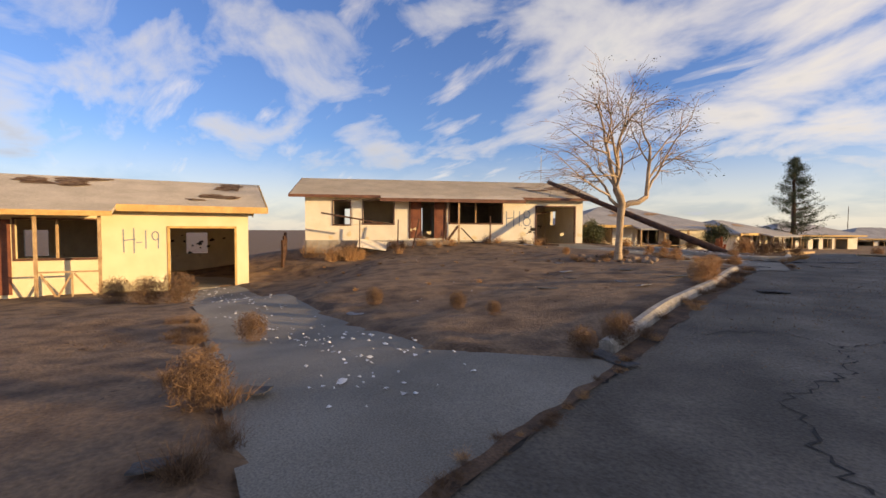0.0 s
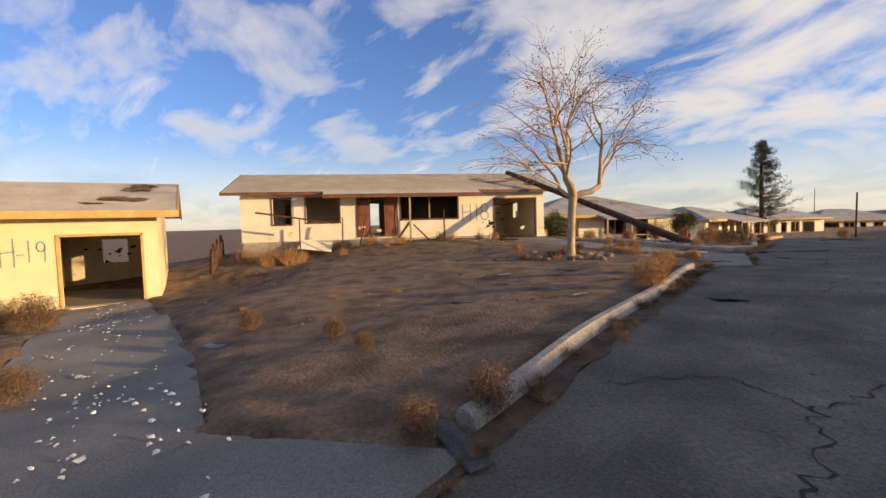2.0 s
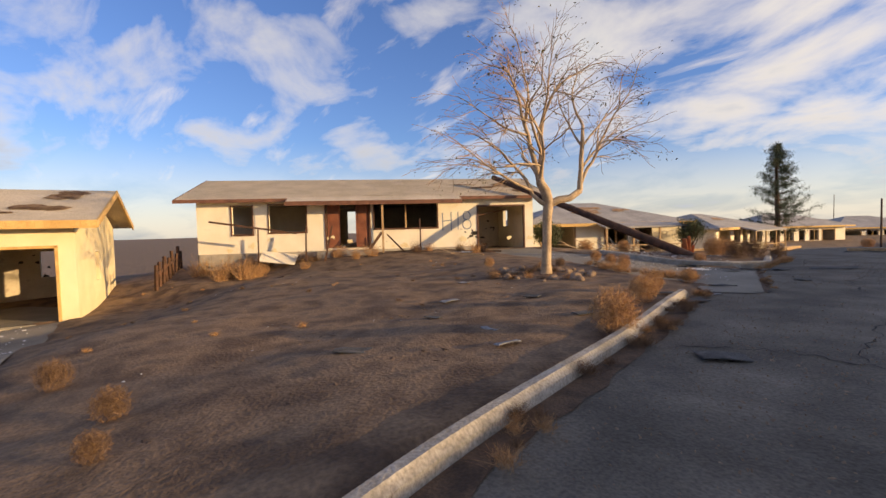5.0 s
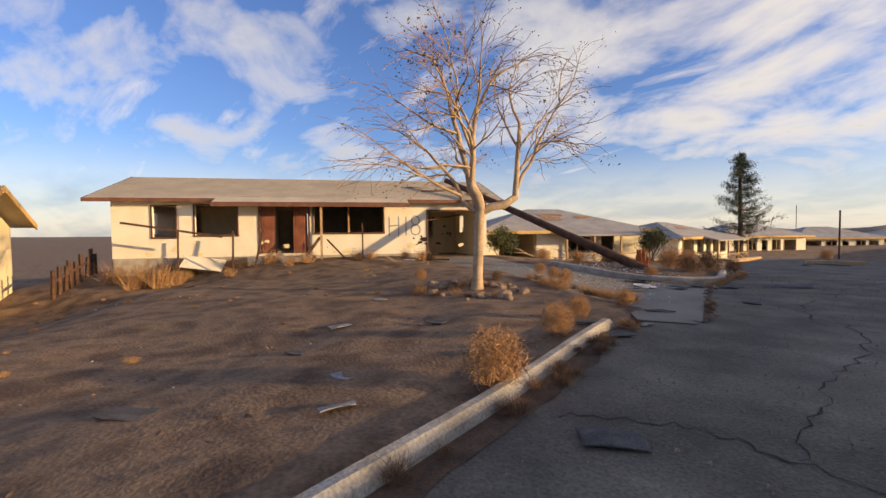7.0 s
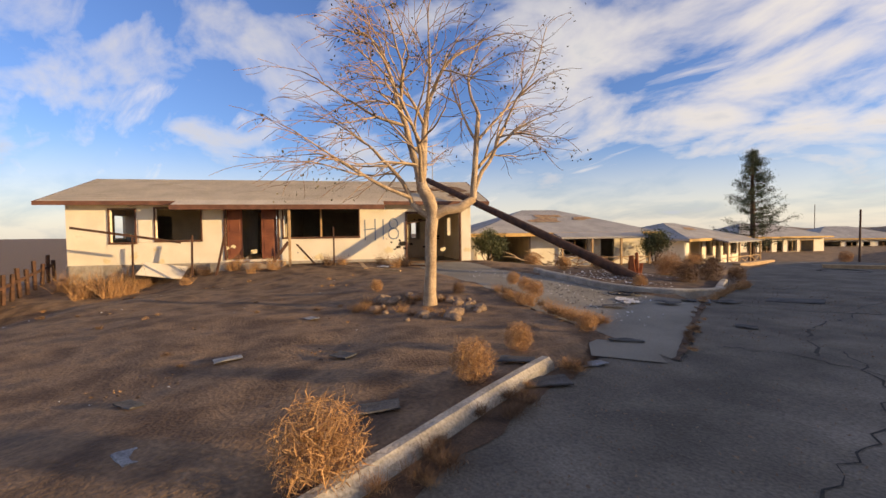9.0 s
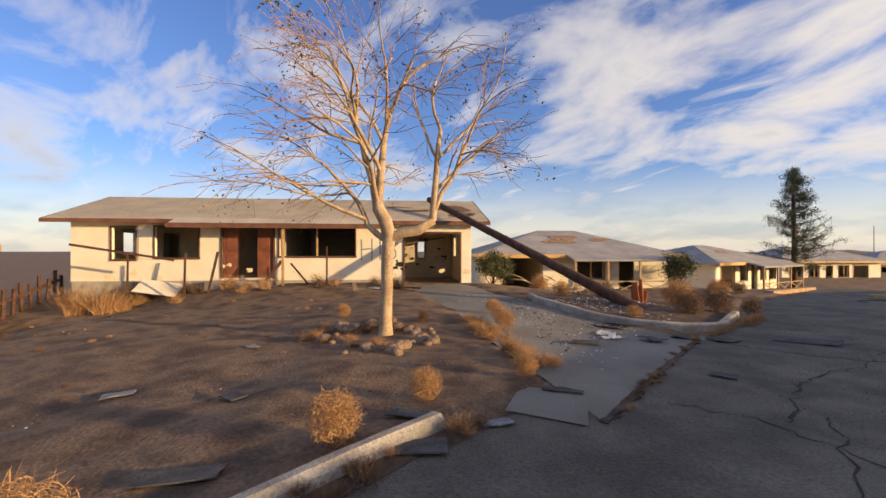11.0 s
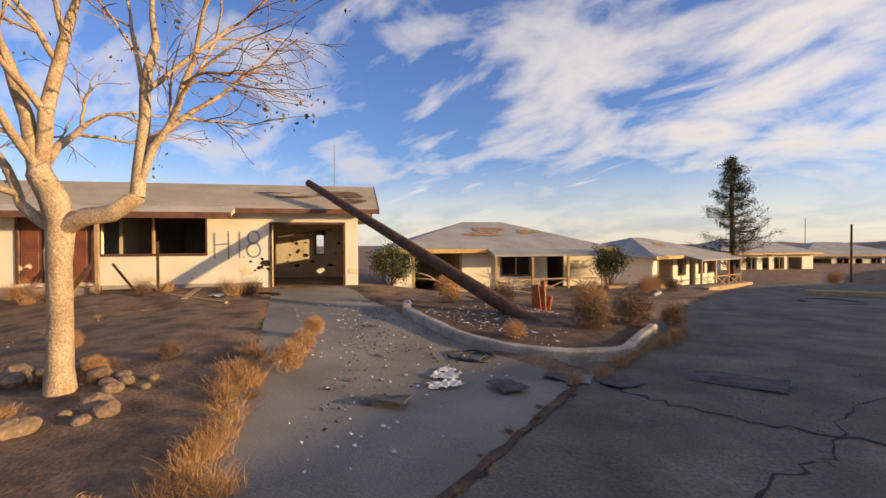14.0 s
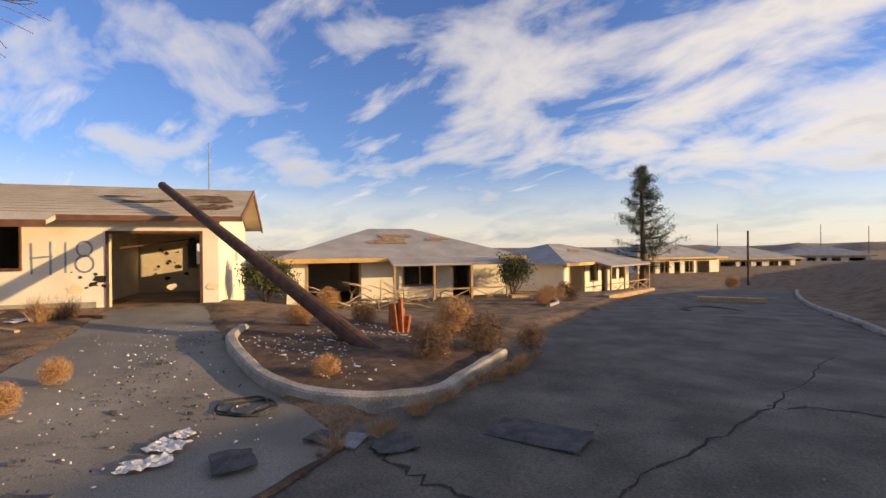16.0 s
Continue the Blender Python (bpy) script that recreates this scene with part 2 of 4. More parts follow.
def spaced(lo, hi, near0, near1, fine):
    core = list(np.arange(near0, near1 + fine / 2, fine))
    out, d, v = [], fine, near1
    while v < hi:
        d *= 1.25
        v += d
        out.append(v)
    left, d, v = [], fine, near0
    while v > lo:
        d *= 1.25
        v -= d
        left.append(v)
    return np.array(left[::-1] + core + out)


gx, gy = spaced(-2500, 2500, -22, 10, 0.22), spaced(-600, 3500, -4, 32, 0.22)
GX, GY = np.meshgrid(gx, gy)
GZ = ground(GX, GY)
near = np.exp(-(np.maximum(0, np.abs(GX + 6) - 20) ** 2 + np.maximum(0, np.abs(GY - 14) - 25) ** 2) / 200)
rough_z = np.array([[noise.noise((x * 0.8, y * 0.8, 1)) * 0.05 + noise.noise((x * 3.1, y * 3.1, 4)) * 0.022 for x in gx] for y in gy]) * near
on_road = (GX > kerb_x(GY) - 0.02) & (GX < road_right(GY)) & (GY < 50)
GZ = np.where(on_road, GZ - 0.07, GZ + rough_z + 0.04)


def in_quad(poly, x, y):
    s = np.ones_like(x, bool)
    for (ax, ay), (bx, by) in zip(poly, poly[1:] + poly[:1]):
        s &= (bx - ax) * (y - ay) - (by - ay) * (x - ax) >= 0
    return s


PAVED = [[(2.75, -0.35), (3.3, 0.0), (2.8, 3.25), (1.2, 2.1)], [(2.75, -0.35), (1.2, 2.1), (-2.2, 2.9), (-4.4, 1.05)], [(-4.4, 1.05), (-2.2, 2.9), (-12.75, 4.2), (-13.55, 2.25)],
         [(2.3, 13.05), (1.0, 18.5), (-3.9, 19.6), (-2.6, 15.85)], [(2.3, 13.05), (-2.6, 15.85), (1.05, 14.15)], [(-2.6, 15.85), (-3.9, 19.6), (-9.0, 21.35), (-10.35, 19.4)], [(1.5, 12.55), (2.25, 12.85), (1.75, 13.6), (1.05, 13.3)]]
for poly in PAVED:
    GZ = np.where(in_quad(poly, GX, GY), ground(GX, GY) - 0.06, GZ)
nx, ny = len(gx), len(gy)
g_faces = [(j * nx + i, j * nx + i + 1, (j + 1) * nx + i + 1, (j + 1) * nx + i) for j in range(ny - 1) for i in range(nx - 1)]
tagged(raw("ground", np.stack([GX, GY, GZ], -1).reshape(-1, 3), g_faces, DIRT, smooth=True), "bare brown desert dirt with scattered dry litter", "ground", kind="structure")


def sheet(name, material, label, rows, lift, kind="structure", category="pavement"):
    """A surface laid on the ground: rows of points, lifted."""
    n = len(rows[0])
    vs = [(x, y, gz(x, y) + lift) for row in rows for x, y in row]
    fs = [(j * n + i, j * n + i + 1, (j + 1) * n + i + 1, (j + 1) * n + i) for j in range(len(rows) - 1) for i in range(n - 1)]
    return tagged(raw(name, vs, fs, material, smooth=True), label, category, kind=kind)


def lerp(a, b, t):
    return tuple(p + (q - p) * t for p, q in zip(a, b))


road_rows = []
for y in list(np.arange(-14, 34, 0.5)) + list(np.arange(34, 51, 1.0)):
    a = kerb_x(y) + 0.3 + 0.08 * noise.noise((y * 1.3, 0, 7)) if y < 30 else kerb_x(30) + 0.3 - (y - 30) * 0.09
    road_rows.append([(a + (float(road_right(y)) - a) * i / 16, y) for i in range(17)])
sheet("road", ASPHALT, "worn grey cracked asphalt street", road_rows, 0.0, category="road")
gutter = [[(kerb_x(y) + 0.1, y), (kerb_x(y) + 0.34 + 0.12 * noise.noise((y * 2, 3, 1)), y)] for y in np.arange(3.3, 12.4, 0.2)]
sheet("gutter", LITTER, "brown dry litter along the gutter", gutter, 0.008, category="gutter")


def patch(name, corners, material, label, lift, n=16, category="driveway"):
    a, b, c, d = corners
    rows = [[lerp(lerp(a, b, i / n), lerp(d, c, i / n), j / n) for i in range(n + 1)] for j in range(n + 1)]
    return sheet(name, material, label, rows, lift, category=category)


patch("driveway_1", [(2.75, -0.35), (3.3, 0.0), (2.8, 3.25), (1.2, 2.1)], CONCRETE, "grey concrete driveway apron strewn with white chips", 0.008)
patch("driveway_2", [(2.75, -0.35), (1.2, 2.1), (-2.2, 2.9), (-4.4, 1.05)], CONCRETE, "grey concrete driveway with scattered white chips", 0.0)
patch("driveway_3", [(-4.4, 1.05), (-2.2, 2.9), (-12.75, 4.2), (-13.55, 2.25)], CONCRETE, "grey concrete driveway up to the garage", 0.0)
patch("driveway_4", [(2.3, 13.05), (1.0, 18.5), (-3.9, 19.6), (-2.6, 15.85)], CONCRETE, "pale concrete driveway littered with debris", 0.004, 24)
patch("driveway_5", [(2.3, 13.05), (-2.6, 15.85), (-3.0, 16.0), (1.05, 14.15)], CONCRETE, "pale concrete driveway edge", 0.0)
patch("driveway_6", [(-2.6, 15.85), (-3.9, 19.6), (-9.0, 21.35), (-10.35, 19.4)], CONCRETE, "pale concrete driveway up to the garage", 0.0)
patch("pavement_slab", [(1.5, 12.55), (2.25, 12.85), (1.75, 13.6), (1.05, 13.3)], CONCRETE, "pale worn concrete slab beside the driveway", 0.014, 4, "pavement")


def kerb(name, pts, label, w=0.16, h=0.13):
    """A kerb of rounded section along pts."""
    prof = [(-w / 2, -0.1), (-w / 2, h - 0.03), (-w / 2 + 0.03, h), (w / 2 - 0.05, h), (w / 2, h - 0.05), (w / 2 + 0.03, -0.1)]
    vs, fs = [], []
    for i, (x, y) in enumerate(pts):
        ax, ay = pts[max(i - 1, 0)]
        bx, by = pts[min(i + 1, len(pts) - 1)]
        d = math.hypot(bx - ax, by - ay)
        sx, sy = (by - ay) / d, -(bx - ax) / d
        for u, z in prof:
            k = 0.012 * noise.noise((x * 3, y * 3, u * 9))
            vs.append((x + sx * (u + k), y + sy * (u + k), gz(x, y) + z + k))
    n = len(prof)
    for i in range(len(pts) - 1):
        for k in range(n - 1):
            fs.append((i * n + k, i * n + k + 1, (i + 1) * n + k + 1, (i + 1) * n + k))
    fs += [tuple(range(n))[::-1], tuple(range((len(pts) - 1) * n, len(pts) * n))]
    return tagged(raw(name, vs, fs, KERB), label, "kerb", kind="structure")


kerb("kerb_1", [(kerb_x(y), y) for y in np.arange(3.4, 11.9, 0.2)], "pale concrete kerb with chipped edges")
kerb("kerb_2", [(float(road_right(y)) + 0.1, y) for y in np.arange(18, 48, 0.6)], "concrete kerb below a dirt bank")


def smooth_line(pts, n=8):
    out = []
    for i in range(len(pts) - 1):
        p0, p1, p2, p3 = (Vector(pts[max(0, min(len(pts) - 1, i + k))]) for k in (-1, 0, 1, 2))
        for j in range(n):
            t = j / n
            v = 0.5 * (2 * p1 + (p2 - p0) * t + (2 * p0 - 5 * p1 + 4 * p2 - p3) * t * t + (3 * p1 - p0 - 3 * p2 + p3) * t ** 3)
            out.append((v.x, v.y))
    return out + [tuple(pts[-1])]


ISLAND = [(-4.6, 20.3), (-3.7, 19.6), (-2.3, 19.15), (-0.95, 18.95), (0.1, 19.2), (0.8, 20.0), (0.65, 21.1), (0.4, 22.4)]
kerb("kerb_3", smooth_line(ISLAND)[::-1], "curved concrete kerb round a planting bed", 0.2, 0.17)
bed = [lerp((-2.2, 21.2), p, 1) for p in smooth_line(ISLAND, 4)] + [(-2.4, 24.3), (-4.2, 23.2)]
bed_v = [(-2.2, 21.2, gz(-2.2, 21.2) + 0.16)] + [(x, y, gz(x, y) + 0.09) for x, y in bed]
tagged(raw("planting_bed", bed_v, [(0, i + 1, (i + 1) % len(bed) + 1) for i in range(len(bed))][::-1], LITTER), "dark litter-covered soil in the planting bed", "soil", kind="structure")
kerb("kerb_4", smooth_line([(-5.6, 36.0), (-4.4, 34.5), (-3.0, 32.2), (-2.8, 31.0)]), "broken concrete kerb by a far driveway")


# cracks in the asphalt
def crack(pts, w, seed):
    rr = random.Random(seed)
    line = smooth_line(pts, 14)
    vs, fs = [], []
    for i, (x, y) in enumerate(line):
        ax, ay = line[max(i - 1, 0)]
        bx, by = line[min(i + 1, len(line) - 1)]
        d = math.hypot(bx - ax, by - ay) or 1
        sx, sy = (by - ay) / d, -(bx - ax) / d
        o, ww = rr.uniform(-0.07, 0.07), w * rr.uniform(0.1, 0.75)
        for k in (o - ww, o + ww):
            vs.append((x + sx * k, y + sy * k, gz(x, y) + 0.005))
    fs = [(2 * i, 2 * i + 1, 2 * i + 3, 2 * i + 2) for i in range(len(line) - 1)]
    tagged(raw("road_crack", vs, fs, CRACK), "dark crack in the worn asphalt", "crack", "cracks in the road", "structure")


crack([(1.2, 18.6), (2.4, 18.4), (4.0, 18.6), (6.9, 18.7)], 0.05, 1)
crack([(3.4, 17.8), (3.5, 19.5), (4.2, 22.0), (4.9, 26.0)], 0.025, 2)
crack([(3.3, 17.8), (3.1, 16.2), (3.4, 14.5)], 0.03, 3)
crack([(2.9, 4.6), (3.6, 5.3), (4.2, 5.1), (4.9, 6.2), (6.8, 7.0)], 0.02, 4)
crack([(4.2, 5.1), (4.3, 4.2), (4.1, 3.2), (4.6, 2.0)], 0.02, 5)
crack([(2.3, 8.9), (3.2, 9.3), (4.6, 9.1), (8.0, 9.9)], 0.02, 6)
crack([(3.8, 9.2), (3.8, 11.0), (4.0, 13.0), (3.6, 15.0)], 0.018, 7)
crack([(4.2, 22.0), (5.2, 22.3), (6.9, 21.6)], 0.03, 8)
crack([(3.3, 0.0), (3.07, 1.6), (2.8, 3.25)], 0.08, 9)
crack([(2.3, 13.05), (1.7, 15.6), (1.0, 18.5)], 0.05, 10)
crack([(2.4, 14.1), (3.2, 14.3), (4.6, 14.0), (7.4, 14.6)], 0.022, 11)


# ---- houses ----
def wall_bm(x0, x1, y0, y1, z0, z1, holes=(), along="x"):
    """A wall as one solid with openings (a0, a1, z0, z1) through it; the long way is x or y."""
    bm = bmesh.new()
    lo, hi = (x0, x1) if along == "x" else (y0, y1)
    cuts = sorted({lo, hi, *[v for h in holes for v in h[:2]]})
    zs = sorted({z0, z1, *[v for h in holes for v in h[2:]]})
    for a, b in zip(cuts, cuts[1:]):
        for c, d in zip(zs, zs[1:]):
            if not any(h[0] < (a + b) / 2 < h[1] and h[2] < (c + d) / 2 < h[3] for h in holes):
                box(bm, *((a, b, y0, y1) if along == "x" else (x0, x1, a, b)), c, d)
    bmesh.ops.remove_doubles(bm, verts=bm.verts[:], dist=0.0005)
    where = {}
    for f in bm.faces:
        where.setdefault(tuple(round(v, 3) for v in f.calc_center_median()), []).append(f)
    bmesh.ops.delete(bm, geom=[f for fs in where.values() if len(fs) > 1 for f in fs], context="FACES_ONLY")
    return bm


def slope(bm, x0, x1, ya, za, yb, zb, t=0.12):
    """A sloping roof slab between two edges."""
    v = [bm.verts.new(p) for p in ((x0, ya, za), (x1, ya, za), (x1, yb, zb), (x0, yb, zb), (x0, ya, za - t), (x1, ya, za - t), (x1, yb, zb - t), (x0, yb, zb - t))]
    for f in ((0, 1, 2, 3), (7, 6, 5, 4), (0, 4, 5, 1), (1, 5, 6, 2), (2, 6, 7, 3), (3, 7, 4, 0)):
        bm.faces.new([v[i] for i in f])
    return bm


def window(h, x0, x1, z0, z1, y, bars=(), material=None, lab=""):
    """An empty window: an outer frame with upright bars, no glass left."""
    win = part("window", boxed(x0 - 0.06, x1 + 0.06, y - 0.05, y + 0.04, z0 - 0.07, z0, 0.008), material or FRAME, h, lab or "brown window frame with the glass gone")
    for a, b, c, d in ((x0 - 0.05, x0, z0, z1), (x1, x1 + 0.05, z0, z1), (x0 - 0.06, x1 + 0.06, z1, z1 + 0.05)):
        part("frame", boxed(a, b, y - 0.04, y + 0.03, c, d, 0.006), material or FRAME, win)
    for b in bars:
        part("mullion", boxed(b - 0.035, b + 0.035, y - 0.03, y + 0.06, z0, z1, 0.006), RAW if material is None else material, win)


def blotch(bm, cx, cz, r, y, seed, flat=False, n=11):
    """An uneven patch, thin and a little proud, on a wall facing -y (or lying flat)."""
    rr = random.Random(seed)
    ring = []
    for i in range(n):
        a = 2 * math.pi * i / n
        q = r * rr.uniform(0.45, 1.15)
        ring.append((cx + q * math.cos(a), cz + q * 0.7 * math.sin(a)))
    f = [bm.verts.new((a, y, b)) if not flat else bm.verts.new((a, b, y)) for a, b in ring]
    bm.faces.new(f)


def torn(h, spots, roof_at, material, lab):
    """Torn patches of roof that show the deck, with ragged rims."""
    for n, (cx, cy, rx, ry) in enumerate(spots):
        rr = random.Random(n * 7 + int(cx * 10))
        bm = bmesh.new()
        for k in range(5):
            ox, oy = cx + rr.uniform(-0.6, 0.6) * rx, cy + rr.uniform(-0.4, 0.4) * ry
            pts = []
            for i in range(14):
                a = 2 * math.pi * i / 14
                q = rr.uniform(0.45, 1.0)
                x, y = ox + rx * 0.6 * q * math.cos(a), oy + ry * 0.6 * q * math.sin(a)
                pts.append(bm.verts.new((x, y, roof_at(y) + 0.012 + 0.006 * k)))
            bm.faces.new(pts)
        bmesh.ops.solidify(bm, geom=bm.faces[:], thickness=0.01)
        part("torn_patch", bm, material, h, lab)


def glyph_bm(strokes, w, y):
    """Hand-painted strokes on a wall that faces -y."""
    bm = bmesh.new()
    for s in strokes:
        pts = [Vector((a, y, b)) for a, b in s]
        for a, b in zip(pts, pts[1:]):
            d = (b - a).normalized()
            q = Vector((-d.z, 0, d.x)) * w / 2
            e = d * w * 0.35
            bm.faces.new([bm.verts.new(p) for p in (a - e - q, b + e - q, b + e + q, a - e + q)])
    return bm


def ring(cx, cz, rx, rz, n=12):
    return [(cx + rx * math.sin(2 * math.pi * i / n), cz + rz * math.cos(2 * math.pi * i / n)) for i in range(n + 1)]


def letter(c, x, z, w, h):
    if c == "H":
        return [[(x, z + h), (x + 0.01, z - 0.02)], [(x + w, z + h * 1.05), (x + w, z - 0.05)], [(x - 0.02, z + h * 0.5), (x + w + 0.03, z + h * 0.56)]]
    if c == "1":
        return [[(x + w * 0.5, z + h), (x + w * 0.5, z)]]
    if c == "8":
        return [ring(x + w / 2, z + h * 0.77, w * 0.42, h * 0.25), ring(x + w / 2, z + h * 0.27, w * 0.5, h * 0.28)]
    if c == "9":
        return [ring(x + w / 2, z + h * 0.75, w * 0.45, h * 0.25), [(x + w * 0.93, z + h * 0.8), (x + w * 0.85, z)]]
    return [[(x, z + h * 0.5), (x + w, z + h * 0.52)]]


# house with H18 on its front
ANG18 = 57.0
h18 = thing("abandoned_house", pose(-17.614, 8.481, 0, 0, 0, ANG18), "derelict cream stucco bungalow with tan shingle roof and missing windows", "house")
X0, X1, DEP, BASE, TOP = 0.5, 15.85, 7.2, 0.1, 3.25
HOLES = [(1.95, 2.8, 1.76, 2.99), (3.5, 5.1, 1.82, 3.03), (6.0, 7.9, 1.02, 3.05), (8.15, 11.1, 1.88, 3.05), (13.1, 15.35, 0.64, 2.80)]
part("wall", wall_bm(X0, X1, 0, 0.16, BASE, TOP, HOLES), STUCCO, h18, "sunlit cream stucco front wall")
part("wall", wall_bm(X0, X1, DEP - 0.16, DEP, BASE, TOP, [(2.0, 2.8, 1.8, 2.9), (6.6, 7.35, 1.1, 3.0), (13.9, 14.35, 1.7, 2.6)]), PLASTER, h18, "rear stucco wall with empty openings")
part("wall", wall_bm(X0, X0 + 0.16, 0.16, DEP - 0.16, BASE, TOP, [(3.0, 4.0, 1.9, 2.9)], "y"), STUCCO, h18)
part("wall", wall_bm(X1 - 0.16, X1, 0.16, DEP - 0.16, BASE, TOP, [(3.6, 4.4, 1.85, 2.75)], "y"), STUCCO, h18)
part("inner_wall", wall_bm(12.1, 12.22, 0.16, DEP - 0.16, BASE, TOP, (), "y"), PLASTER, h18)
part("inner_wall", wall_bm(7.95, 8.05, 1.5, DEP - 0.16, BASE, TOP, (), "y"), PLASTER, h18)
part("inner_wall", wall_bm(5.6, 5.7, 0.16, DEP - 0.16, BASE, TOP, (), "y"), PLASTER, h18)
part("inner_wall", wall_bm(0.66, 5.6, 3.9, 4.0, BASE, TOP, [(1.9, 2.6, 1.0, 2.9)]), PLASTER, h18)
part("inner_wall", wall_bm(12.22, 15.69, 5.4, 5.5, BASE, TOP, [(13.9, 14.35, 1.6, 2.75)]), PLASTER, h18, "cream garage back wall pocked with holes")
part("floor_slab", boxed(X0 + 0.16, 12.1, 0.16, DEP - 0.16, 0.7, 1.0), CONCRETE, h18)
part("floor_slab", boxed(12.22, X1 - 0.16, 0.02, DEP - 0.16, 0.3, 0.68), CONCRETE, h18)
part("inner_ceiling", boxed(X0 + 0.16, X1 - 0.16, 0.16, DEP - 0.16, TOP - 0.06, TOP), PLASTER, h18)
part("plinth", boxed(X0 - 0.03, 12.8, -0.04, -0.003, BASE, 0.92, 0.01), KERB, h18, "grey concrete plinth")
RY, RZ, E18 = 3.6, 4.55, 3.28
sl = (RZ - E18) / (RY + 0.45)


def roof18(y):
    return RZ - abs(y - RY) * sl


bm = bmesh.new()
slope(bm, -0.2, 16.5, -0.45, roof18(-0.45), RY, RZ)
slope(bm, -0.2, 16.5, RY, RZ, DEP + 0.45, roof18(DEP + 0.45))
roof = part("roof", bm, ROOF, h18, "tan shingle roof, torn near the pole")
for k in range(1, 13):
    y = -0.45 + k * 0.32
    part("shingle_course", slope(bmesh.new(), -0.2, 16.5, y, roof18(y) + 0.022, y + 0.31, roof18(y + 0.31) + 0.004, 0.004), ROOF, roof)
bm = bmesh.new()
slope(bm, 4.4, 12.1, -1.0, roof18(-1.0), -0.43, roof18(-0.43) + 0.006)
part("porch_roof", bm, ROOF, roof)
part("fascia", boxed(-0.22, 4.4, -0.5, -0.452, roof18(-0.45) - 0.14, roof18(-0.45) + 0.01), FASCIA, h18)
part("fascia", boxed(12.1, 16.52, -0.5, -0.452, roof18(-0.45) - 0.14, roof18(-0.45) + 0.01), FASCIA, h18)
part("fascia", boxed(4.38, 12.12, -1.05, -1.002, roof18(-1.0) - 0.17, roof18(-1.0) + 0.01), FASCIA, h18, "peeling red-brown fascia board")
for xa in (-0.25, 16.5):
    bm = bmesh.new()
    slope(bm, xa, xa + 0.05, -0.5, roof18(-0.5) + 0.01, RY, RZ + 0.01, 0.14)
    slope(bm, xa, xa + 0.05, RY, RZ + 0.01, DEP + 0.5, roof18(DEP + 0.5) + 0.01, 0.2)
    part("bargeboard", bm, FASCIA, h18)
for xa in (X0, X1 - 0.16):
    bm = bmesh.new()
    tri = [bm.verts.new(p) for p in ((xa, 0, TOP), (xa, DEP, TOP), (xa, RY, RZ - 0.14), (xa + 0.16, 0, TOP), (xa + 0.16, DEP, TOP), (xa + 0.16, RY, RZ - 0.14))]
    for f in ((0, 2, 1), (3, 4, 5), (0, 3, 5, 2), (1, 2, 5, 4), (0, 1, 4, 3)):
        bm.faces.new([tri[i] for i in f])
    part("gable", bm, STUCCO, h18)
torn(h18, [(13.8, 1.3, 1.0, 0.35), (15.1, 1.9, 1.1, 0.9), (15.6, 0.6, 0.7, 0.7), (12.9, 1.9, 0.6, 0.25)], roof18, DECK, "torn roof patch showing bare boards")
window(h18, 1.95, 2.8, 1.76, 2.99, 0.0)
window(h18, 3.5, 5.1, 1.82, 3.03, 0.0)
window(h18, 8.15, 11.1, 1.88, 3.05, 0.0, (9.6,))
part("shutter_board", boxed(2.92, 3.38, -0.03, -0.004, 1.75, 3.0, 0.005), STUCCO, h18, "pale panel between the windows")
for a, b in ((6.03, 6.6), (7.3, 7.87)):
    d = part("door", boxed(a, b, 0.02, 0.07, 1.04, 3.03, 0.006), DOOR, h18, "brown wooden entrance panel")
    part("panel", boxed(a + 0.1, b - 0.1, 0.008, 0.024, 1.2, 1.95, 0.008), DOOR, d)
    part("panel", boxed(a + 0.1, b - 0.1, 0.008, 0.024, 2.1, 2.9, 0.008), DOOR, d)
for a, b, c, d in ((5.92, 6.0, 1.0, 3.12), (7.9, 7.98, 1.0, 3.12), (5.92, 7.98, 3.05, 3.12)):
    part("door_frame", boxed(a, b, -0.04, 0.1, c, d, 0.006), FRAME, h18)
part("doorstep", boxed(5.6, 8.2, -0.75, -0.05, 0.5, 0.93, 0.015), KERB, h18, "pale concrete doorstep")
for a, b, c, d in ((13.02, 13.1, 0.66, 2.88), (15.35, 15.43, 0.66, 2.88), (13.02, 15.43, 2.8, 2.88)):
    part("garage_frame", boxed(a, b, -0.03, 0.12, c, d, 0.006), FRAME, h18)
bm = bmesh.new()
beam(bm, (13.15, 0.6, 2.4), (14.9, 1.6, 2.7), 0.14, 0.05)
part("fallen_beam", bm, DARKWOOD, h18)
strokes = letter("H", 11.35, 1.75, 0.42, 0.78) + letter("1", 12.0, 1.75, 0.2, 0.8) + letter("8", 12.32, 1.75, 0.42, 0.82)
part("painted_number", glyph_bm(strokes, 0.05, -0.006), PAINT, h18, "blue-grey spray-painted H18")
for k, (x, z, r) in enumerate(((13.2, 1.55, 0.19), (13.05, 1.4, 0.13), (13.33, 1.35, 0.1), (12.75, 1.6, 0.07), (12.9, 1.32, 0.06), (13.1, 1.68, 0.06), (12.55, 1.75, 0.03), (9.0, 1.25, 0.04), (11.0, 1.1, 0.03))):
    bm = bmesh.new()
    blotch(bm, x - 0.32, z, r, -0.007 - 0.001 * k, k)
    part("wall_hole", bm, BLACK, h18, "dark holes knocked in the stucco")
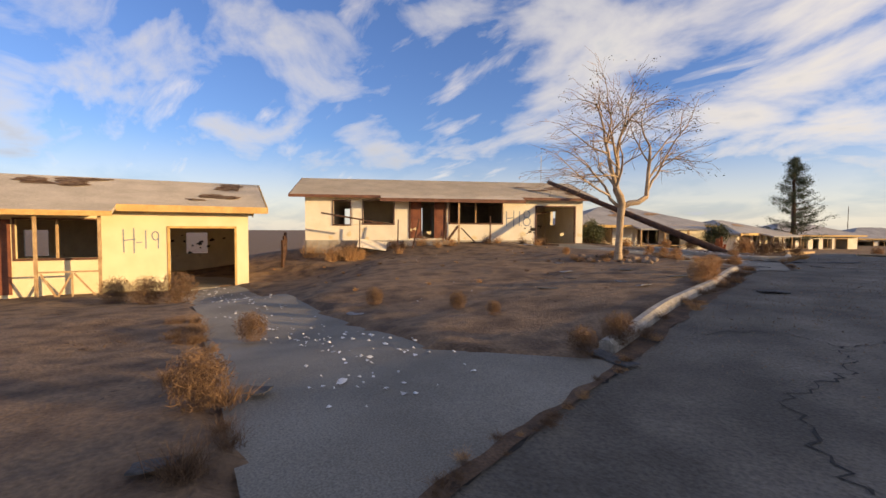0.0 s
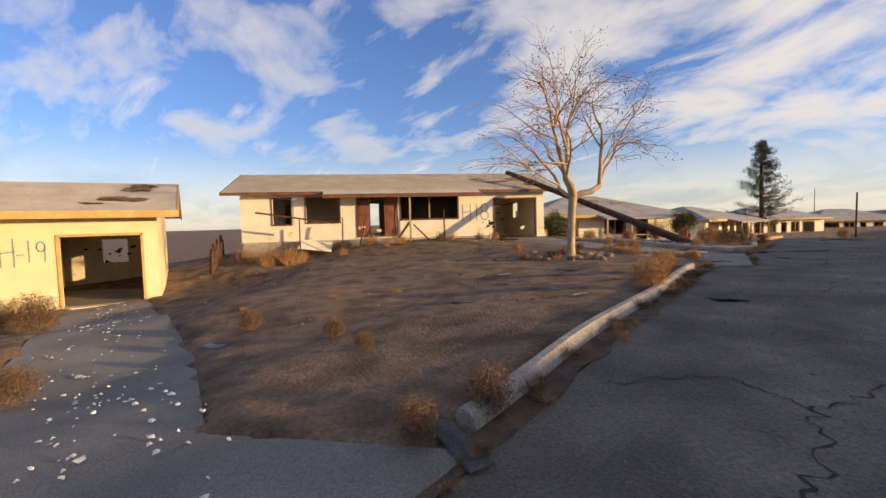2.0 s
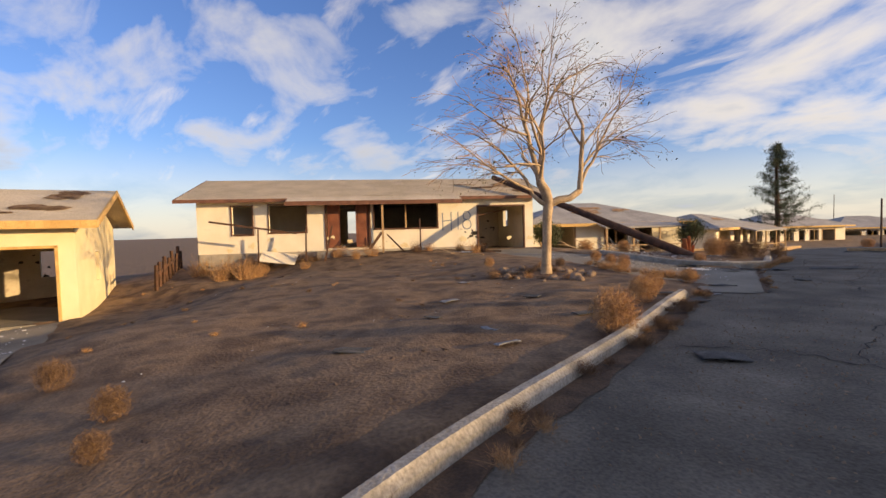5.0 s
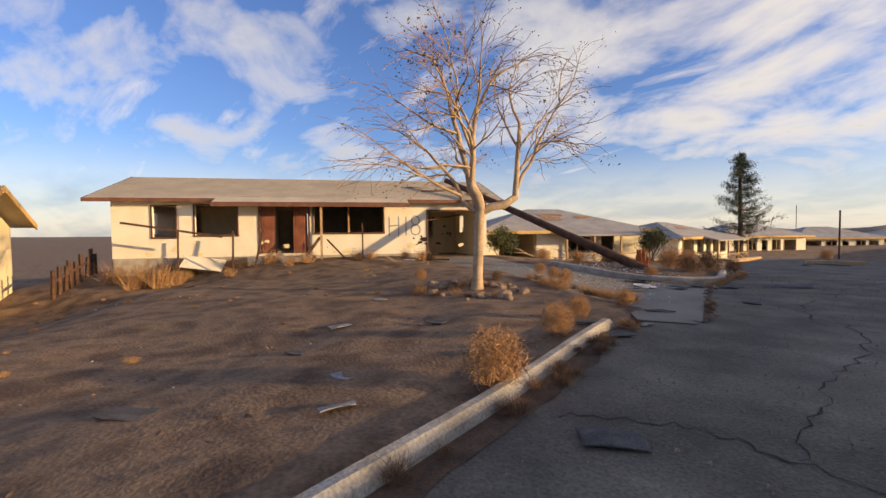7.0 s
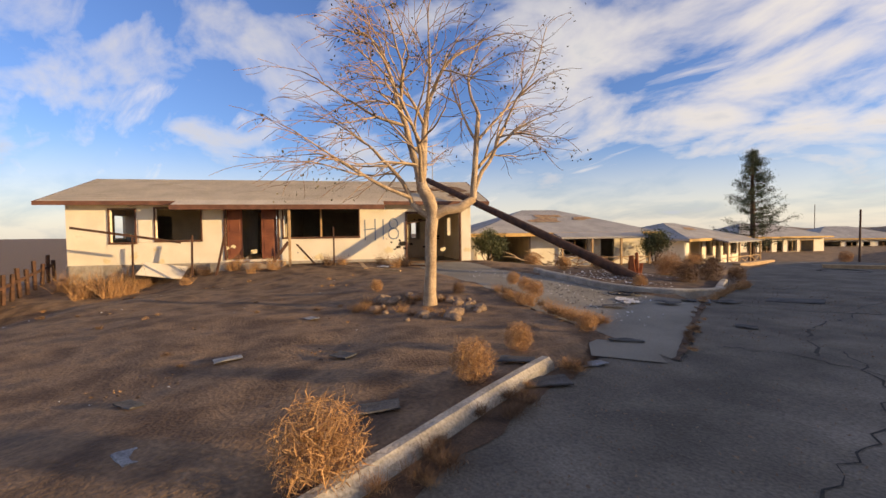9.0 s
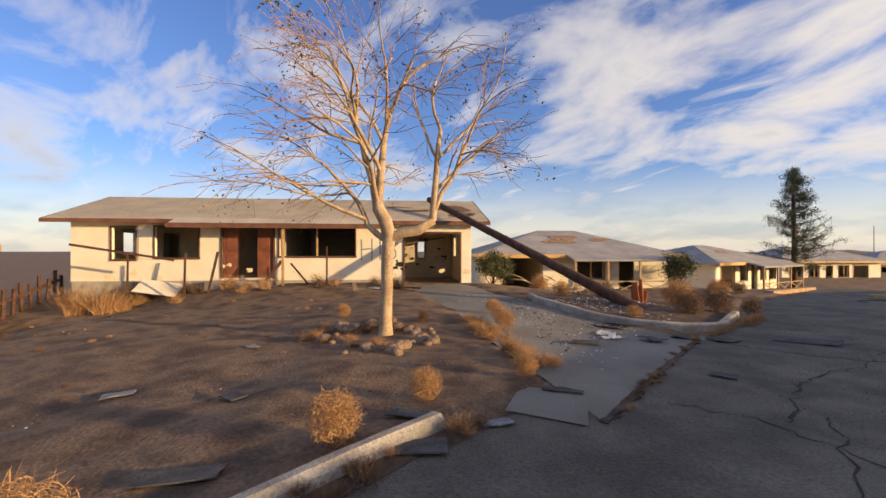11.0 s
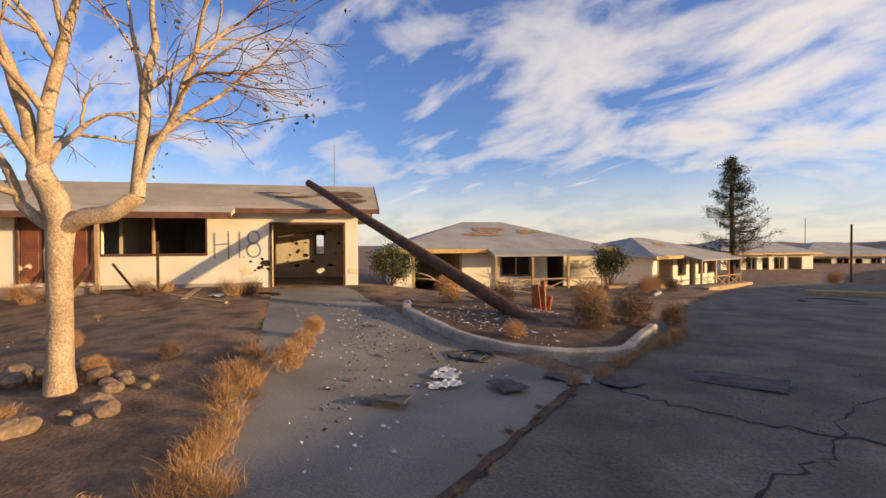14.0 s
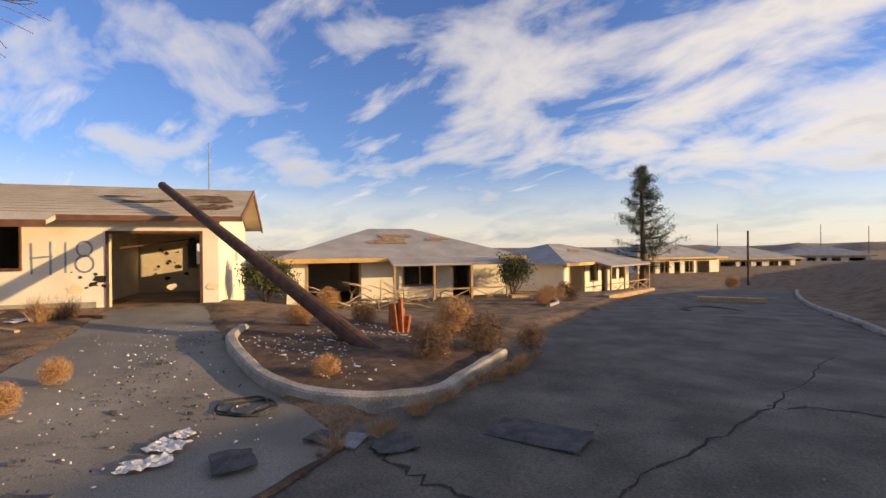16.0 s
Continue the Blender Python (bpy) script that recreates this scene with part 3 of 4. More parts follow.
for k in range(26):
    bm = bmesh.new()
    rr = random.Random(k)
    blotch(bm, rr.uniform(12.5, 15.5), rr.choice((1.75, 1.85, 2.6, 2.3, 1.3)) + rr.uniform(-0.12, 0.12), rr.uniform(0.03, 0.13), 5.39 - 0.0015 * k, k + 50)
    part("wall_hole", bm, BLACK, h18, "dark holes in the garage wall")
for k in range(14):
    bm = bmesh.new()
    rr = random.Random(k + 90)
    blotch(bm, rr.uniform(0.5, 16), rr.uniform(0.95, 1.6), rr.uniform(0.05, 0.22), -0.005 - 0.0012 * k, k + 130, n=15)
    part("stain", bm, STUCCO_Y, h18)


def post(h, x, y, z0, z1, material, lean=0.0, w=0.08):
    bm = bmesh.new()
    beam(bm, (x, y, z0), (x + lean, y, z1), w, w)
    part("post", bm, material, h)


post(h18, 3.35, -1.5, 0.55, 1.95, DARKWOOD, 0.02, 0.05)
post(h18, 5.25, -1.5, 0.55, 2.0, DARKWOOD, 0.03, 0.06)
post(h18, 6.0, -1.4, 0.5, 2.05, DARKWOOD, 0.35, 0.07)
post(h18, 8.5, -0.9, 0.6, 3.1, RAW, 0.0, 0.09)
post(h18, 10.15, -1.1, 0.5, 2.25, DARKWOOD, 0.0, 0.06)
bm = bmesh.new()
beam(bm, (1.5, -1.55, 2.3), (4.9, -1.5, 1.75), 0.05, 0.08)
part("broken_rail", bm, DARKWOOD, h18, "broken leaning porch rail")
bm = bmesh.new()
beam(bm, (7.9, -0.95, 0.95), (8.45, -0.9, 1.7), 0.05, 0.12)
beam(bm, (8.7, -0.5, 1.6), (9.6, -0.9, 0.62), 0.04, 0.06)
part("broken_rail", bm, DARKWOOD, h18)
part("fallen_board", boxed(0, 1.5, 0, 0.03, 0, 0.8, 0.004, pose(3.2, -1.0, 0.62, -60, 8, 0)), STUCCO, h18, "pale fallen wall board leaning on the plinth")
post(h18, 14.9, 4.2, 4.3, 6.4, STEEL, 0.0, 0.04)

# house with H-19 on its front
ANG19 = 76.0
h19 = thing("abandoned_house", pose(-14.32, -1.88, 0, 0, 0, ANG19), "derelict yellow-lit stucco bungalow with a patched pale roof", "house")
LX, RX19, D19, B19, T19 = -8.0, 6.65, 6.3, -1.3, 2.15
part("wall", wall_bm(LX, RX19, 0, 0.16, B19, T19, [(-0.02, 2.1, 0.52, 1.76), (-2.4, -0.65, -0.6, 1.78), (-6.5, -4.2, 0.5, 1.76), (4.1, 6.17, -0.72, 1.5)]), STUCCO_Y, h19, "sunlit yellow stucco front wall")
part("wall", wall_bm(LX, RX19, D19 - 0.16, D19, B19, T19, [(-1.6, -0.8, 0.3, 1.4), (4.3, 5.2, 0.3, 1.3)]), PLASTER, h19)
part("wall", wall_bm(RX19 - 0.16, RX19, 0.16, D19 - 0.16, B19, T19, [(2.6, 3.2, 0.3, 1.3)], "y"), STUCCO_Y, h19)
part("wall", wall_bm(LX, LX + 0.16, 0.16, D19 - 0.16, B19, T19, (), "y"), STUCCO_Y, h19)
part("inner_wall", wall_bm(2.9, 3.0, 0.16, D19 - 0.16, B19, T19, (), "y"), PLASTER, h19)
part("floor_slab", boxed(LX + 0.16, 2.9, 0.16, D19 - 0.16, -1.0, -0.75), CONCRETE, h19)
part("floor_slab", boxed(3.0, RX19 - 0.16, 0.02, D19 - 0.16, -1.0, -0.66), CONCRETE, h19)
part("inner_ceiling", boxed(LX + 0.16, RX19 - 0.16, 0.16, D19 - 0.16, T19 - 0.06, T19), PLASTER, h19)
R19Y, R19Z = 3.15, 3.45
s19 = (R19Z - 2.28) / (R19Y + 0.5)


def roof19(y):
    return R19Z - abs(y - R19Y) * s19


bm = bmesh.new()
slope(bm, LX - 0.4, 7.25, -0.5, roof19(-0.5), R19Y, R19Z)
slope(bm, LX - 0.4, 7.25, R19Y, R19Z, D19 + 0.5, roof19(D19 + 0.5))
roof = part("roof", bm, ROOF, h19, "pale shingle roof with torn patches")
part("porch_roof", slope(bmesh.new(), LX - 0.4, 2.65, -1.3, roof19(-1.3) + 0.004, -0.48, roof19(-0.48) + 0.004), ROOF, roof)
torn(h19, [(0.4, 2.3, 1.2, 0.8), (5.6, 0.9, 0.8, 0.5), (6.2, 2.4, 0.7, 0.7), (4.9, 0.3, 0.4, 0.15), (1.6, 2.7, 0.6, 0.3)], roof19, DECK, "torn roof patch showing bare boards")
part("fascia", boxed(2.65, 7.27, -0.56, -0.502, roof19(-0.5) - 0.22, roof19(-0.5) + 0.01), FASCIA_Y, h19, "sunlit tan fascia board")
part("fascia", boxed(LX - 0.4, 2.67, -1.36, -1.302, roof19(-1.3) - 0.15, roof19(-1.3) + 0.01), FASCIA_Y, h19)
bm = bmesh.new()
slope(bm, 7.26, 7.31, -0.56, roof19(-0.56) + 0.01, R19Y, R19Z + 0.01, 0.2)
slope(bm, 7.26, 7.31, R19Y, R19Z + 0.01, D19 + 0.5, roof19(D19 + 0.5) + 0.01, 0.2)
part("bargeboard", bm, FASCIA_Y, h19)
bm = bmesh.new()
tri = [bm.verts.new(p) for p in ((RX19 - 0.16, 0, T19), (RX19 - 0.16, D19, T19), (RX19 - 0.16, R19Y, R19Z - 0.14), (RX19, 0, T19), (RX19, D19, T19), (RX19, R19Y, R19Z - 0.14))]
for f in ((0, 2, 1), (3, 4, 5), (0, 3, 5, 2), (1, 2, 5, 4), (0, 1, 4, 3)):
    bm.faces.new([tri[i] for i in f])
part("gable", bm, STUCCO_Y, h19)
window(h19, -0.02, 2.1, 0.52, 1.76, 0.0, (1.0,))
for a, b, c, d in ((4.02, 4.1, -0.7, 1.58), (6.17, 6.25, -0.7, 1.58), (4.02, 6.25, 1.5, 1.58)):
    part("garage_frame", boxed(a, b, -0.03, 0.12, c, d, 0.006), FASCIA_Y, h19)
for x in (-0.7, 0.75, 2.3):
    post(h19, x, -1.1, -0.95, roof19(-1.1) - 0.1, RAW)
part("panel_board", boxed(-0.62, -0.12, -0.04, -0.01, -0.6, 1.75), DOOR, h19, "brown door side panel")
bm = bmesh.new()
for p, q in (((0.8, 0.15), (2.3, 0.15)), ((0.8, -0.75), (2.3, -0.75)), ((0.85, 0.1), (1.25, -0.7)), ((1.2, -0.7), (1.6, 0.1)), ((1.6, -0.7), (1.6, 0.1)), ((1.65, 0.1), (2.2, -0.65))):
    beam(bm, (p[0], -1.1, p[1]), (q[0], -1.1, q[1]), 0.045, 0.05)
part("porch_rail", bm, RAW, h19, "raw timber cross-braced porch rail")
part("porch_slab", boxed(LX, 2.45, -1.3, -0.02, -1.3, -0.85, 0.02), CONCRETE, h19)
part("painted_number", glyph_bm(letter("H", 2.75, 0.7, 0.3, 0.75) + letter("-", 3.12, 0.7, 0.14, 0.6) + letter("1", 3.34, 0.8, 0.1, 0.62) + letter("9", 3.56, 0.8, 0.22, 0.58), 0.04, -0.006), PAINT, h19, "grey spray-painted H-19")
for k in range(12):
    bm = bmesh.new()
    rr = random.Random(k + 5)
    blotch(bm, rr.uniform(3.4, 6.6), rr.uniform(0.2, 1.2), rr.uniform(0.04, 0.14), D19 - 0.17 - 0.0015 * k, k + 20)
    part("wall_hole", bm, BLACK, h19, "dark holes in the garage wall")


def hip_roof(x0, x1, y0, y1, z0, z1, r0, r1):
    bm = bmesh.new()
    ym = (y0 + y1) / 2
    v = [bm.verts.new(p) for p in ((x0, y0, z0), (x1, y0, z0), (x1, y1, z0), (x0, y1, z0), (r0, ym, z1), (r1, ym, z1))]
    b = [bm.verts.new(p) for p in ((x0, y0, z0 - 0.15), (x1, y0, z0 - 0.15), (x1, y1, z0 - 0.15), (x0, y1, z0 - 0.15))]
    for f in ((v[0], v[1], v[5], v[4]), (v[1], v[2], v[5]), (v[2], v[3], v[4], v[5]), (v[3], v[0], v[4]), (b[3], b[2], b[1], b[0])):
        bm.faces.new(f)
    for i in range(4):
        bm.faces.new((v[i], b[i], b[(i + 1) % 4], v[(i + 1) % 4]))
    return bm


def far_house(m, length, depth, garage, doors, wins, porch, label, roof_mat=ROOF_GREY, wall_mat=STUCCO, rise=1.6, wall_h=2.45, torn_at=()):
    """A hip-roofed bungalow: front on -y, from x=0; garage (x0, x1) opening, doors and windows as x ranges, a porch (x0, x1) on posts."""
    h = thing("abandoned_house", m, label, "house")
    holes = [(garage[0], garage[1], 0.02, 2.1)] + [(a, b, 0.05, 2.1) for a, b in doors] + [(a, b, 0.95, 2.1) for a, b in wins]
    part("wall", wall_bm(0, length, 0, 0.16, -0.8, wall_h, holes), wall_mat, h)
    part("wall", wall_bm(0, length, depth - 0.16, depth, -0.8, wall_h), wall_mat, h)
    part("wall", wall_bm(0, 0.16, 0.16, depth - 0.16, -0.8, wall_h, (), "y"), wall_mat, h)
    part("wall", wall_bm(length - 0.16, length, 0.16, depth - 0.16, -0.8, wall_h, (), "y"), wall_mat, h)
    part("floor_slab", boxed(0.16, length - 0.16, 0.05, depth - 0.16, -0.3, 0.0), CONCRETE, h)
    part("inner_ceiling", boxed(0.16, length - 0.16, 0.16, depth - 0.16, wall_h - 0.06, wall_h), PLASTER, h)
    part("inner_wall", boxed(garage[1] + 0.4, garage[1] + 0.5, 0.16, depth - 0.16, 0, wall_h), PLASTER, h)
    roof = part("roof", hip_roof(-0.6, length + 0.6, -0.6, depth + 0.6, wall_h + 0.12, wall_h + 0.12 + rise, depth * 0.55, length - depth * 0.55), roof_mat, h, "grey shingle hip roof")
    if porch:
        part("porch_roof", slope(bmesh.new(), porch[0], porch[1], -1.7, wall_h - 0.12, -0.58, wall_h + 0.14, 0.1), roof_mat, roof)
        part("porch_slab", boxed(porch[0], porch[1], -1.7, -0.01, -0.7, -0.02), CONCRETE, h)
        n = max(3, int((porch[1] - porch[0]) / 1.6))
        for i in range(n + 1):
            x = porch[0] + 0.1 + (porch[1] - porch[0] - 0.2) * i / n
            post(h, x, -1.6, -0.1, wall_h - 0.2, RAW, 0, 0.1)
            if i < n:
                x2 = porch[0] + 0.1 + (porch[1] - porch[0] - 0.2) * (i + 1) / n
                bm = bmesh.new()
                beam(bm, (x, -1.6, 0.85), (x2, -1.6, 0.85), 0.06, 0.06)
                beam(bm, (x, -1.6, 0.1), (x2, -1.6, 0.1), 0.05, 0.05)
                beam(bm, (x, -1.6, 0.12), (x2, -1.6, 0.84), 0.04, 0.04)
                beam(bm, (x, -1.6, 0.84), (x2, -1.6, 0.12), 0.04, 0.04)
                part("porch_rail", bm, RAW, h)
    part("fascia", boxed(-0.62, length + 0.62, -0.65, -0.602, wall_h - 0.06, wall_h + 0.13), FASCIA_Y, h)
    for a, b in wins:
        window(h, a, b, 0.95, 2.1, 0.0, ((a + b) / 2,) if b - a > 1.2 else ())
    for a, b in [garage]:
        for p, q, r, s in ((a - 0.09, a, 0, 2.19), (b, b + 0.09, 0, 2.19), (a - 0.09, b + 0.09, 2.1, 2.19)):
            part("garage_frame", boxed(p, q, -0.03, 0.12, r, s), RAW, h)
    for k, (x, y, rx, ry) in enumerate(torn_at):
        bm = bmesh.new()
        rr = random.Random(k)
        zz = lambda v: wall_h + 0.12 + rise * (v + 0.6) / (depth / 2 + 0.6) + 0.02
        for _ in range(4):
            ox, oy = x + rr.uniform(-0.5, 0.5) * rx, y + rr.uniform(-0.3, 0.3) * ry
            f = []
            for i in range(12):
                a = 2 * math.pi * i / 12
                q = rr.uniform(0.5, 1)
                f.append(bm.verts.new((ox + rx * q * 0.6 * math.cos(a), oy + ry * q * 0.6 * math.sin(a), zz(oy + ry * q * 0.6 * math.sin(a)) + 0.005 * _)))
            bm.faces.new(f)
        part("torn_patch", bm, DECK, h, "torn roof patch showing bare boards")
    return h


far_house(pose(-12.7, 26.3, -0.35, 0, 0, 57), 10.6, 7.5, (0.9, 3.1), [(7.6, 8.5)], [(5.2, 6.7)], (4.3, 9.8), "derelict hip-roofed bungalow with a fenced porch", wall_h=2.12, rise=1.5, torn_at=((4.3, 1.6, 1.6, 0.7), (5.6, 2.4, 1.5, 0.5), (7.4, 1.9, 0.9, 0.4)))
far_house(pose(-6.7, 41.2, -0.9, 0, 0, 83), 9.4, 7.0, (0.8, 2.6), [(5.0, 5.8)], [(3.4, 4.4), (6.4, 7.2), (7.8, 8.8)], (2.9, 9.2), "small hip-roofed bungalow with a shaded end wall", wall_h=2.12, rise=1.2, torn_at=((4.0, 1.7, 1.4, 0.6),))
far_house(pose(-8.6, 64.0, -1.5, 0, 0, 60), 12.0, 7.0, (8.6, 10.4), [(5.2, 6.1)], [(1.2, 2.4), (3.2, 4.4), (6.8, 8.0)], None, "pale bungalow beyond a tall pine", rise=1.5)
far_house(pose(-4.4, 84.0, -2.0, 0, 0, 45), 12.0, 8.0, (1.0, 3.2), [(6.2, 7.1)], [(4.0, 5.4), (8.2, 9.4), (10.0, 11.2)], None, "distant white bungalow with a grey roof", rise=1.6)
far_house(pose(1.8, 120.0, -2.2, 0, 0, 15), 13.0, 8.0, (10.0, 12.2), [(6.0, 6.9)], [(1.5, 3.0), (4.0, 5.2), (7.6, 8.8)], None, "distant white bungalow under low hills", rise=1.6)


# ---- leaning pole and stump ----
def round_thing(name, a, b, r0, r1, material, label, category, sides=14, n=14, wob=0.01):
    vs, fs = [], []
    a, b = Vector(a), Vector(b)
    pts = [a.lerp(b, i / n) + Vector((noise.noise((i, 1, r0)), noise.noise((i, 5, r0)), noise.noise((i, 9, r0)))) * wob for i in range(n + 1)]
    tube(vs, fs, pts, [r0 + (r1 - r0) * i / n for i in range(n + 1)], sides)
    fs.append(tuple(range(sides))[::-1])
    o = Vector(a)
    ob = raw(name, [v - o for v in vs], fs, material, smooth=False)
    ob.location = o
    return tagged(ob, label, category)


round_thing("utility_pole", (-0.95, 21.0, 0.3), (-10.75, 20.9, 4.32), 0.17, 0.12, DARKWOOD, "fallen dark wooden utility pole leaning on the roof", "pole", 14, 16, 0.012)
stump = thing("broken_post", pose(-2.2, 22.4, gz(-2.2, 22.4) + 0.08, 0, 0, 20), "orange rust-coloured splintered post stump in the planting bed", "post")
bm = bmesh.new()
for k, (x, y, h, w) in enumerate(((0, 0, 0.85, 0.16), (0.12, 0.02, 0.98, 0.1), (-0.12, 0.03, 0.6, 0.12), (0.02, 0.1, 0.7, 0.14), (0.16, 0.1, 0.5, 0.1))):
    beam(bm, (x, y, -0.1), (x + 0.04 * (k - 2), y, h * 0.75), w, w)
bmesh.ops.bevel(bm, geom=bm.edges[:], offset=0.012, segments=1, affect="EDGES")
part("splinter_block", bm, RUST, stump)


# ---- trees ----
def grow(p, d, r, length, depth, rr, tubes, twigs, tips, spread=0.55, lift=0.02):
    """A branch that bends and forks; thick ones go into tubes, thin into twigs, ends into tips."""
    n = 5
    pts, radii = [p.copy()], [r]
    for i in range(n):
        d = (d + Vector((rr.uniform(-1, 1), rr.uniform(-1, 1), rr.uniform(-0.6, 1) + lift)) * 0.22).normalized()
        p = p + d * length / n
        pts.append(p.copy())
        radii.append(r * (1 - 0.38 * (i + 1) / n))
    (tubes if r > 0.012 else twigs).append((pts, radii))
    if depth == 0:
        tips.append((p, d))
        return
    for k in range(3 if depth > 1 else 4):
        at = pts[n if k == 0 else rr.choice((2, 3, 4))]
        s = Vector((rr.uniform(-1, 1), rr.uniform(-1, 1), rr.uniform(-0.5, 0.9)))
        grow(at, (d + s * spread * (0.5 if k == 0 else 1.3)).normalized(), r * (0.62 if k == 0 else 0.5), length * rr.uniform(0.6, 0.82), depth - 1, rr, tubes, twigs, tips, spread, lift)


def leaf_mesh(tips, rr, size, per, share, droop=0.1):
    vs, fs = [], []
    for p, d in tips:
        if rr.random() > share:
            continue
        for _ in range(per):
            o = p + Vector((rr.gauss(0, 1), rr.gauss(0, 1), rr.gauss(0, 1) - droop)) * size * 1.6
            q = Quaternion((rr.uniform(-1, 1), rr.uniform(-1, 1), rr.uniform(-1, 1), rr.uniform(-1, 1))).normalized()
            b = len(vs)
            s = size * rr.uniform(0.6, 1.3)
            vs += [o + q @ Vector(v) * s for v in ((0, -0.5, 0), (0.28, 0, 0.08), (0, 0.55, 0), (-0.28, 0, 0.08))]
            fs.append((b, b + 1, b + 2, b + 3))
    return vs, fs


rr = random.Random(11)
TX, TY = -2.7, 13.75
tz = gz(TX, TY)
tree = thing("bare_tree", pose(TX, TY, tz), "pale-barked nearly leafless tree inside a ring of rocks", "tree")
tubes, twigs, tips = [], [], []
trunk = [Vector((0, 0, -0.1)), Vector((0.0, 0.0, 0.3)), Vector((0.03, 0.01, 0.9)), Vector((0.05, 0.0, 1.5)), Vector((0.09, 0.02, 1.92)), Vector((0.09, 0.02, 2.06))]
tubes.append((trunk, [0.17, 0.13, 0.115, 0.12, 0.135, 0.09]))
side = Vector((0.67, 0.742, 0))
fwd = Vector((-0.742, 0.67, 0))


def bough(p, d, r, length, depth):
    """A limb of the old tree: it arches outwards, forks along its upper part and droops at the thin ends."""
    n = 6
    pts, radii = [p.copy()], [r]
    for i in range(n):
        out = Vector((p.x, p.y, 0))
        out = out.normalized() if out.length > 0.2 else Vector((0, 0, 0))
        d = (d + Vector((rr.uniform(-1, 1), rr.uniform(-1, 1), rr.uniform(-1, 1))) * 0.2 + out * 0.05 + Vector((0, 0, 0.06 if depth > 2 else -0.03))).normalized()
        p = p + d * length / n
        pts.append(p.copy())
        radii.append(r * (1 - 0.42 * (i + 1) / n))
    (tubes if r > 0.011 else twigs).append((pts, radii))
    if depth == 0:
        tips.append((p, d))
        return
    kids = 4 if depth > 1 else 3
    for k in range(kids):
        at = n if k == 0 else rr.choice((2, 3, 4, 5))
        s = Vector((rr.gauss(0, 1), rr.gauss(0, 1), rr.gauss(0, 0.55)))
        s = (s - d * s.dot(d)).normalized()
        turn = 0.25 if k == 0 else rr.uniform(0.6, 1.15)
        bough(pts[at], (d + s * turn).normalized(), radii[at] * (0.85 if k == 0 else 0.6), length * rr.uniform(0.58, 0.8), depth - 1)


up = Vector((0, 0, 1))
fork = Vector((0.1, 0.02, 2.0))
elbow = fork + side * 0.82 + up * 0.2
tubes.append(([fork - up * 0.15, fork + side * 0.25 - up * 0.02, fork + side * 0.55 + up * 0.02, elbow, elbow + up * 0.12], [0.1, 0.1, 0.095, 0.085, 0.07]))
bough(elbow, (side * 0.02 + up).normalized(), 0.075, 1.75, 4)
bough(elbow + up * 0.1, (side * 0.4 + fwd * 0.2 + up).normalized(), 0.05, 1.5, 3)
knot = fork - side * 0.22 + up * 0.5
tubes.append(([fork - up * 0.1, fork - side * 0.08 + up * 0.2, knot - up * 0.05, knot + up * 0.1], [0.13, 0.135, 0.12, 0.09]))
bough(knot, (side * 0.18 + fwd * 0.1 + up).normalized(), 0.085, 1.85, 4)
bough(knot - side * 0.03, (side * -0.3 - fwd * 0.15 + up).normalized(), 0.08, 1.8, 4)
bough(knot, (fwd * 0.75 - side * 0.2 + up * 0.8).normalized(), 0.055, 1.4, 3)
bough(knot, (fwd * -0.65 + side * 0.1 + up * 0.8).normalized(), 0.05, 1.35, 3)
low = fork - side * 0.42 + up * 0.12
tubes.append(([fork - up * 0.2, fork - side * 0.22 - up * 0.06, low], [0.07, 0.06, 0.055]))
bough(low, (side * -0.3 + up).normalized(), 0.05, 1.35, 3)
bough(low + up * 0.1, (side * -0.95 - fwd * 0.2 + up * 0.55).normalized(), 0.04, 1.6, 3)
vs, fs = [], []
for pts, radii in tubes:
    tube(vs, fs, pts, radii, 8)
raw("trunk", vs, fs, BARK, tree, True)
vs, fs = [], []
for pts, radii in twigs:
    tube(vs, fs, pts, [max(q, 0.0045) for q in radii], 3)
raw("twig_mass", vs, fs, TWIG, tree)
vs, fs = leaf_mesh(tips, rr, 0.06, 6, 0.2, 0.5)
tagged(raw("leaves", vs, fs, LEAF, tree), "sparse brown-green leaves")


def small_bare_tree(x, y, h, seed):
    q = random.Random(seed)
    t = thing("bare_tree", pose(x, y, gz(x, y)), "leafless brown tree on the dirt bank", "tree")
    a, b, c = [], [], []
    grow(Vector((0, 0, -0.1)), Vector((0, 0, 1)), h * 0.03, h * 0.4, 4, q, a, b, c, 0.5, 0.3)
    v, f = [], []
    for pts, radii in a + b:
        tube(v, f, pts, [max(k, 0.008) for k in radii], 4)
    raw("trunk", v, f, DARKWOOD, t)


small_bare_tree(8.2, 36.0, 3.6, 3)
small_bare_tree(11.5, 52.0, 4.6, 4)

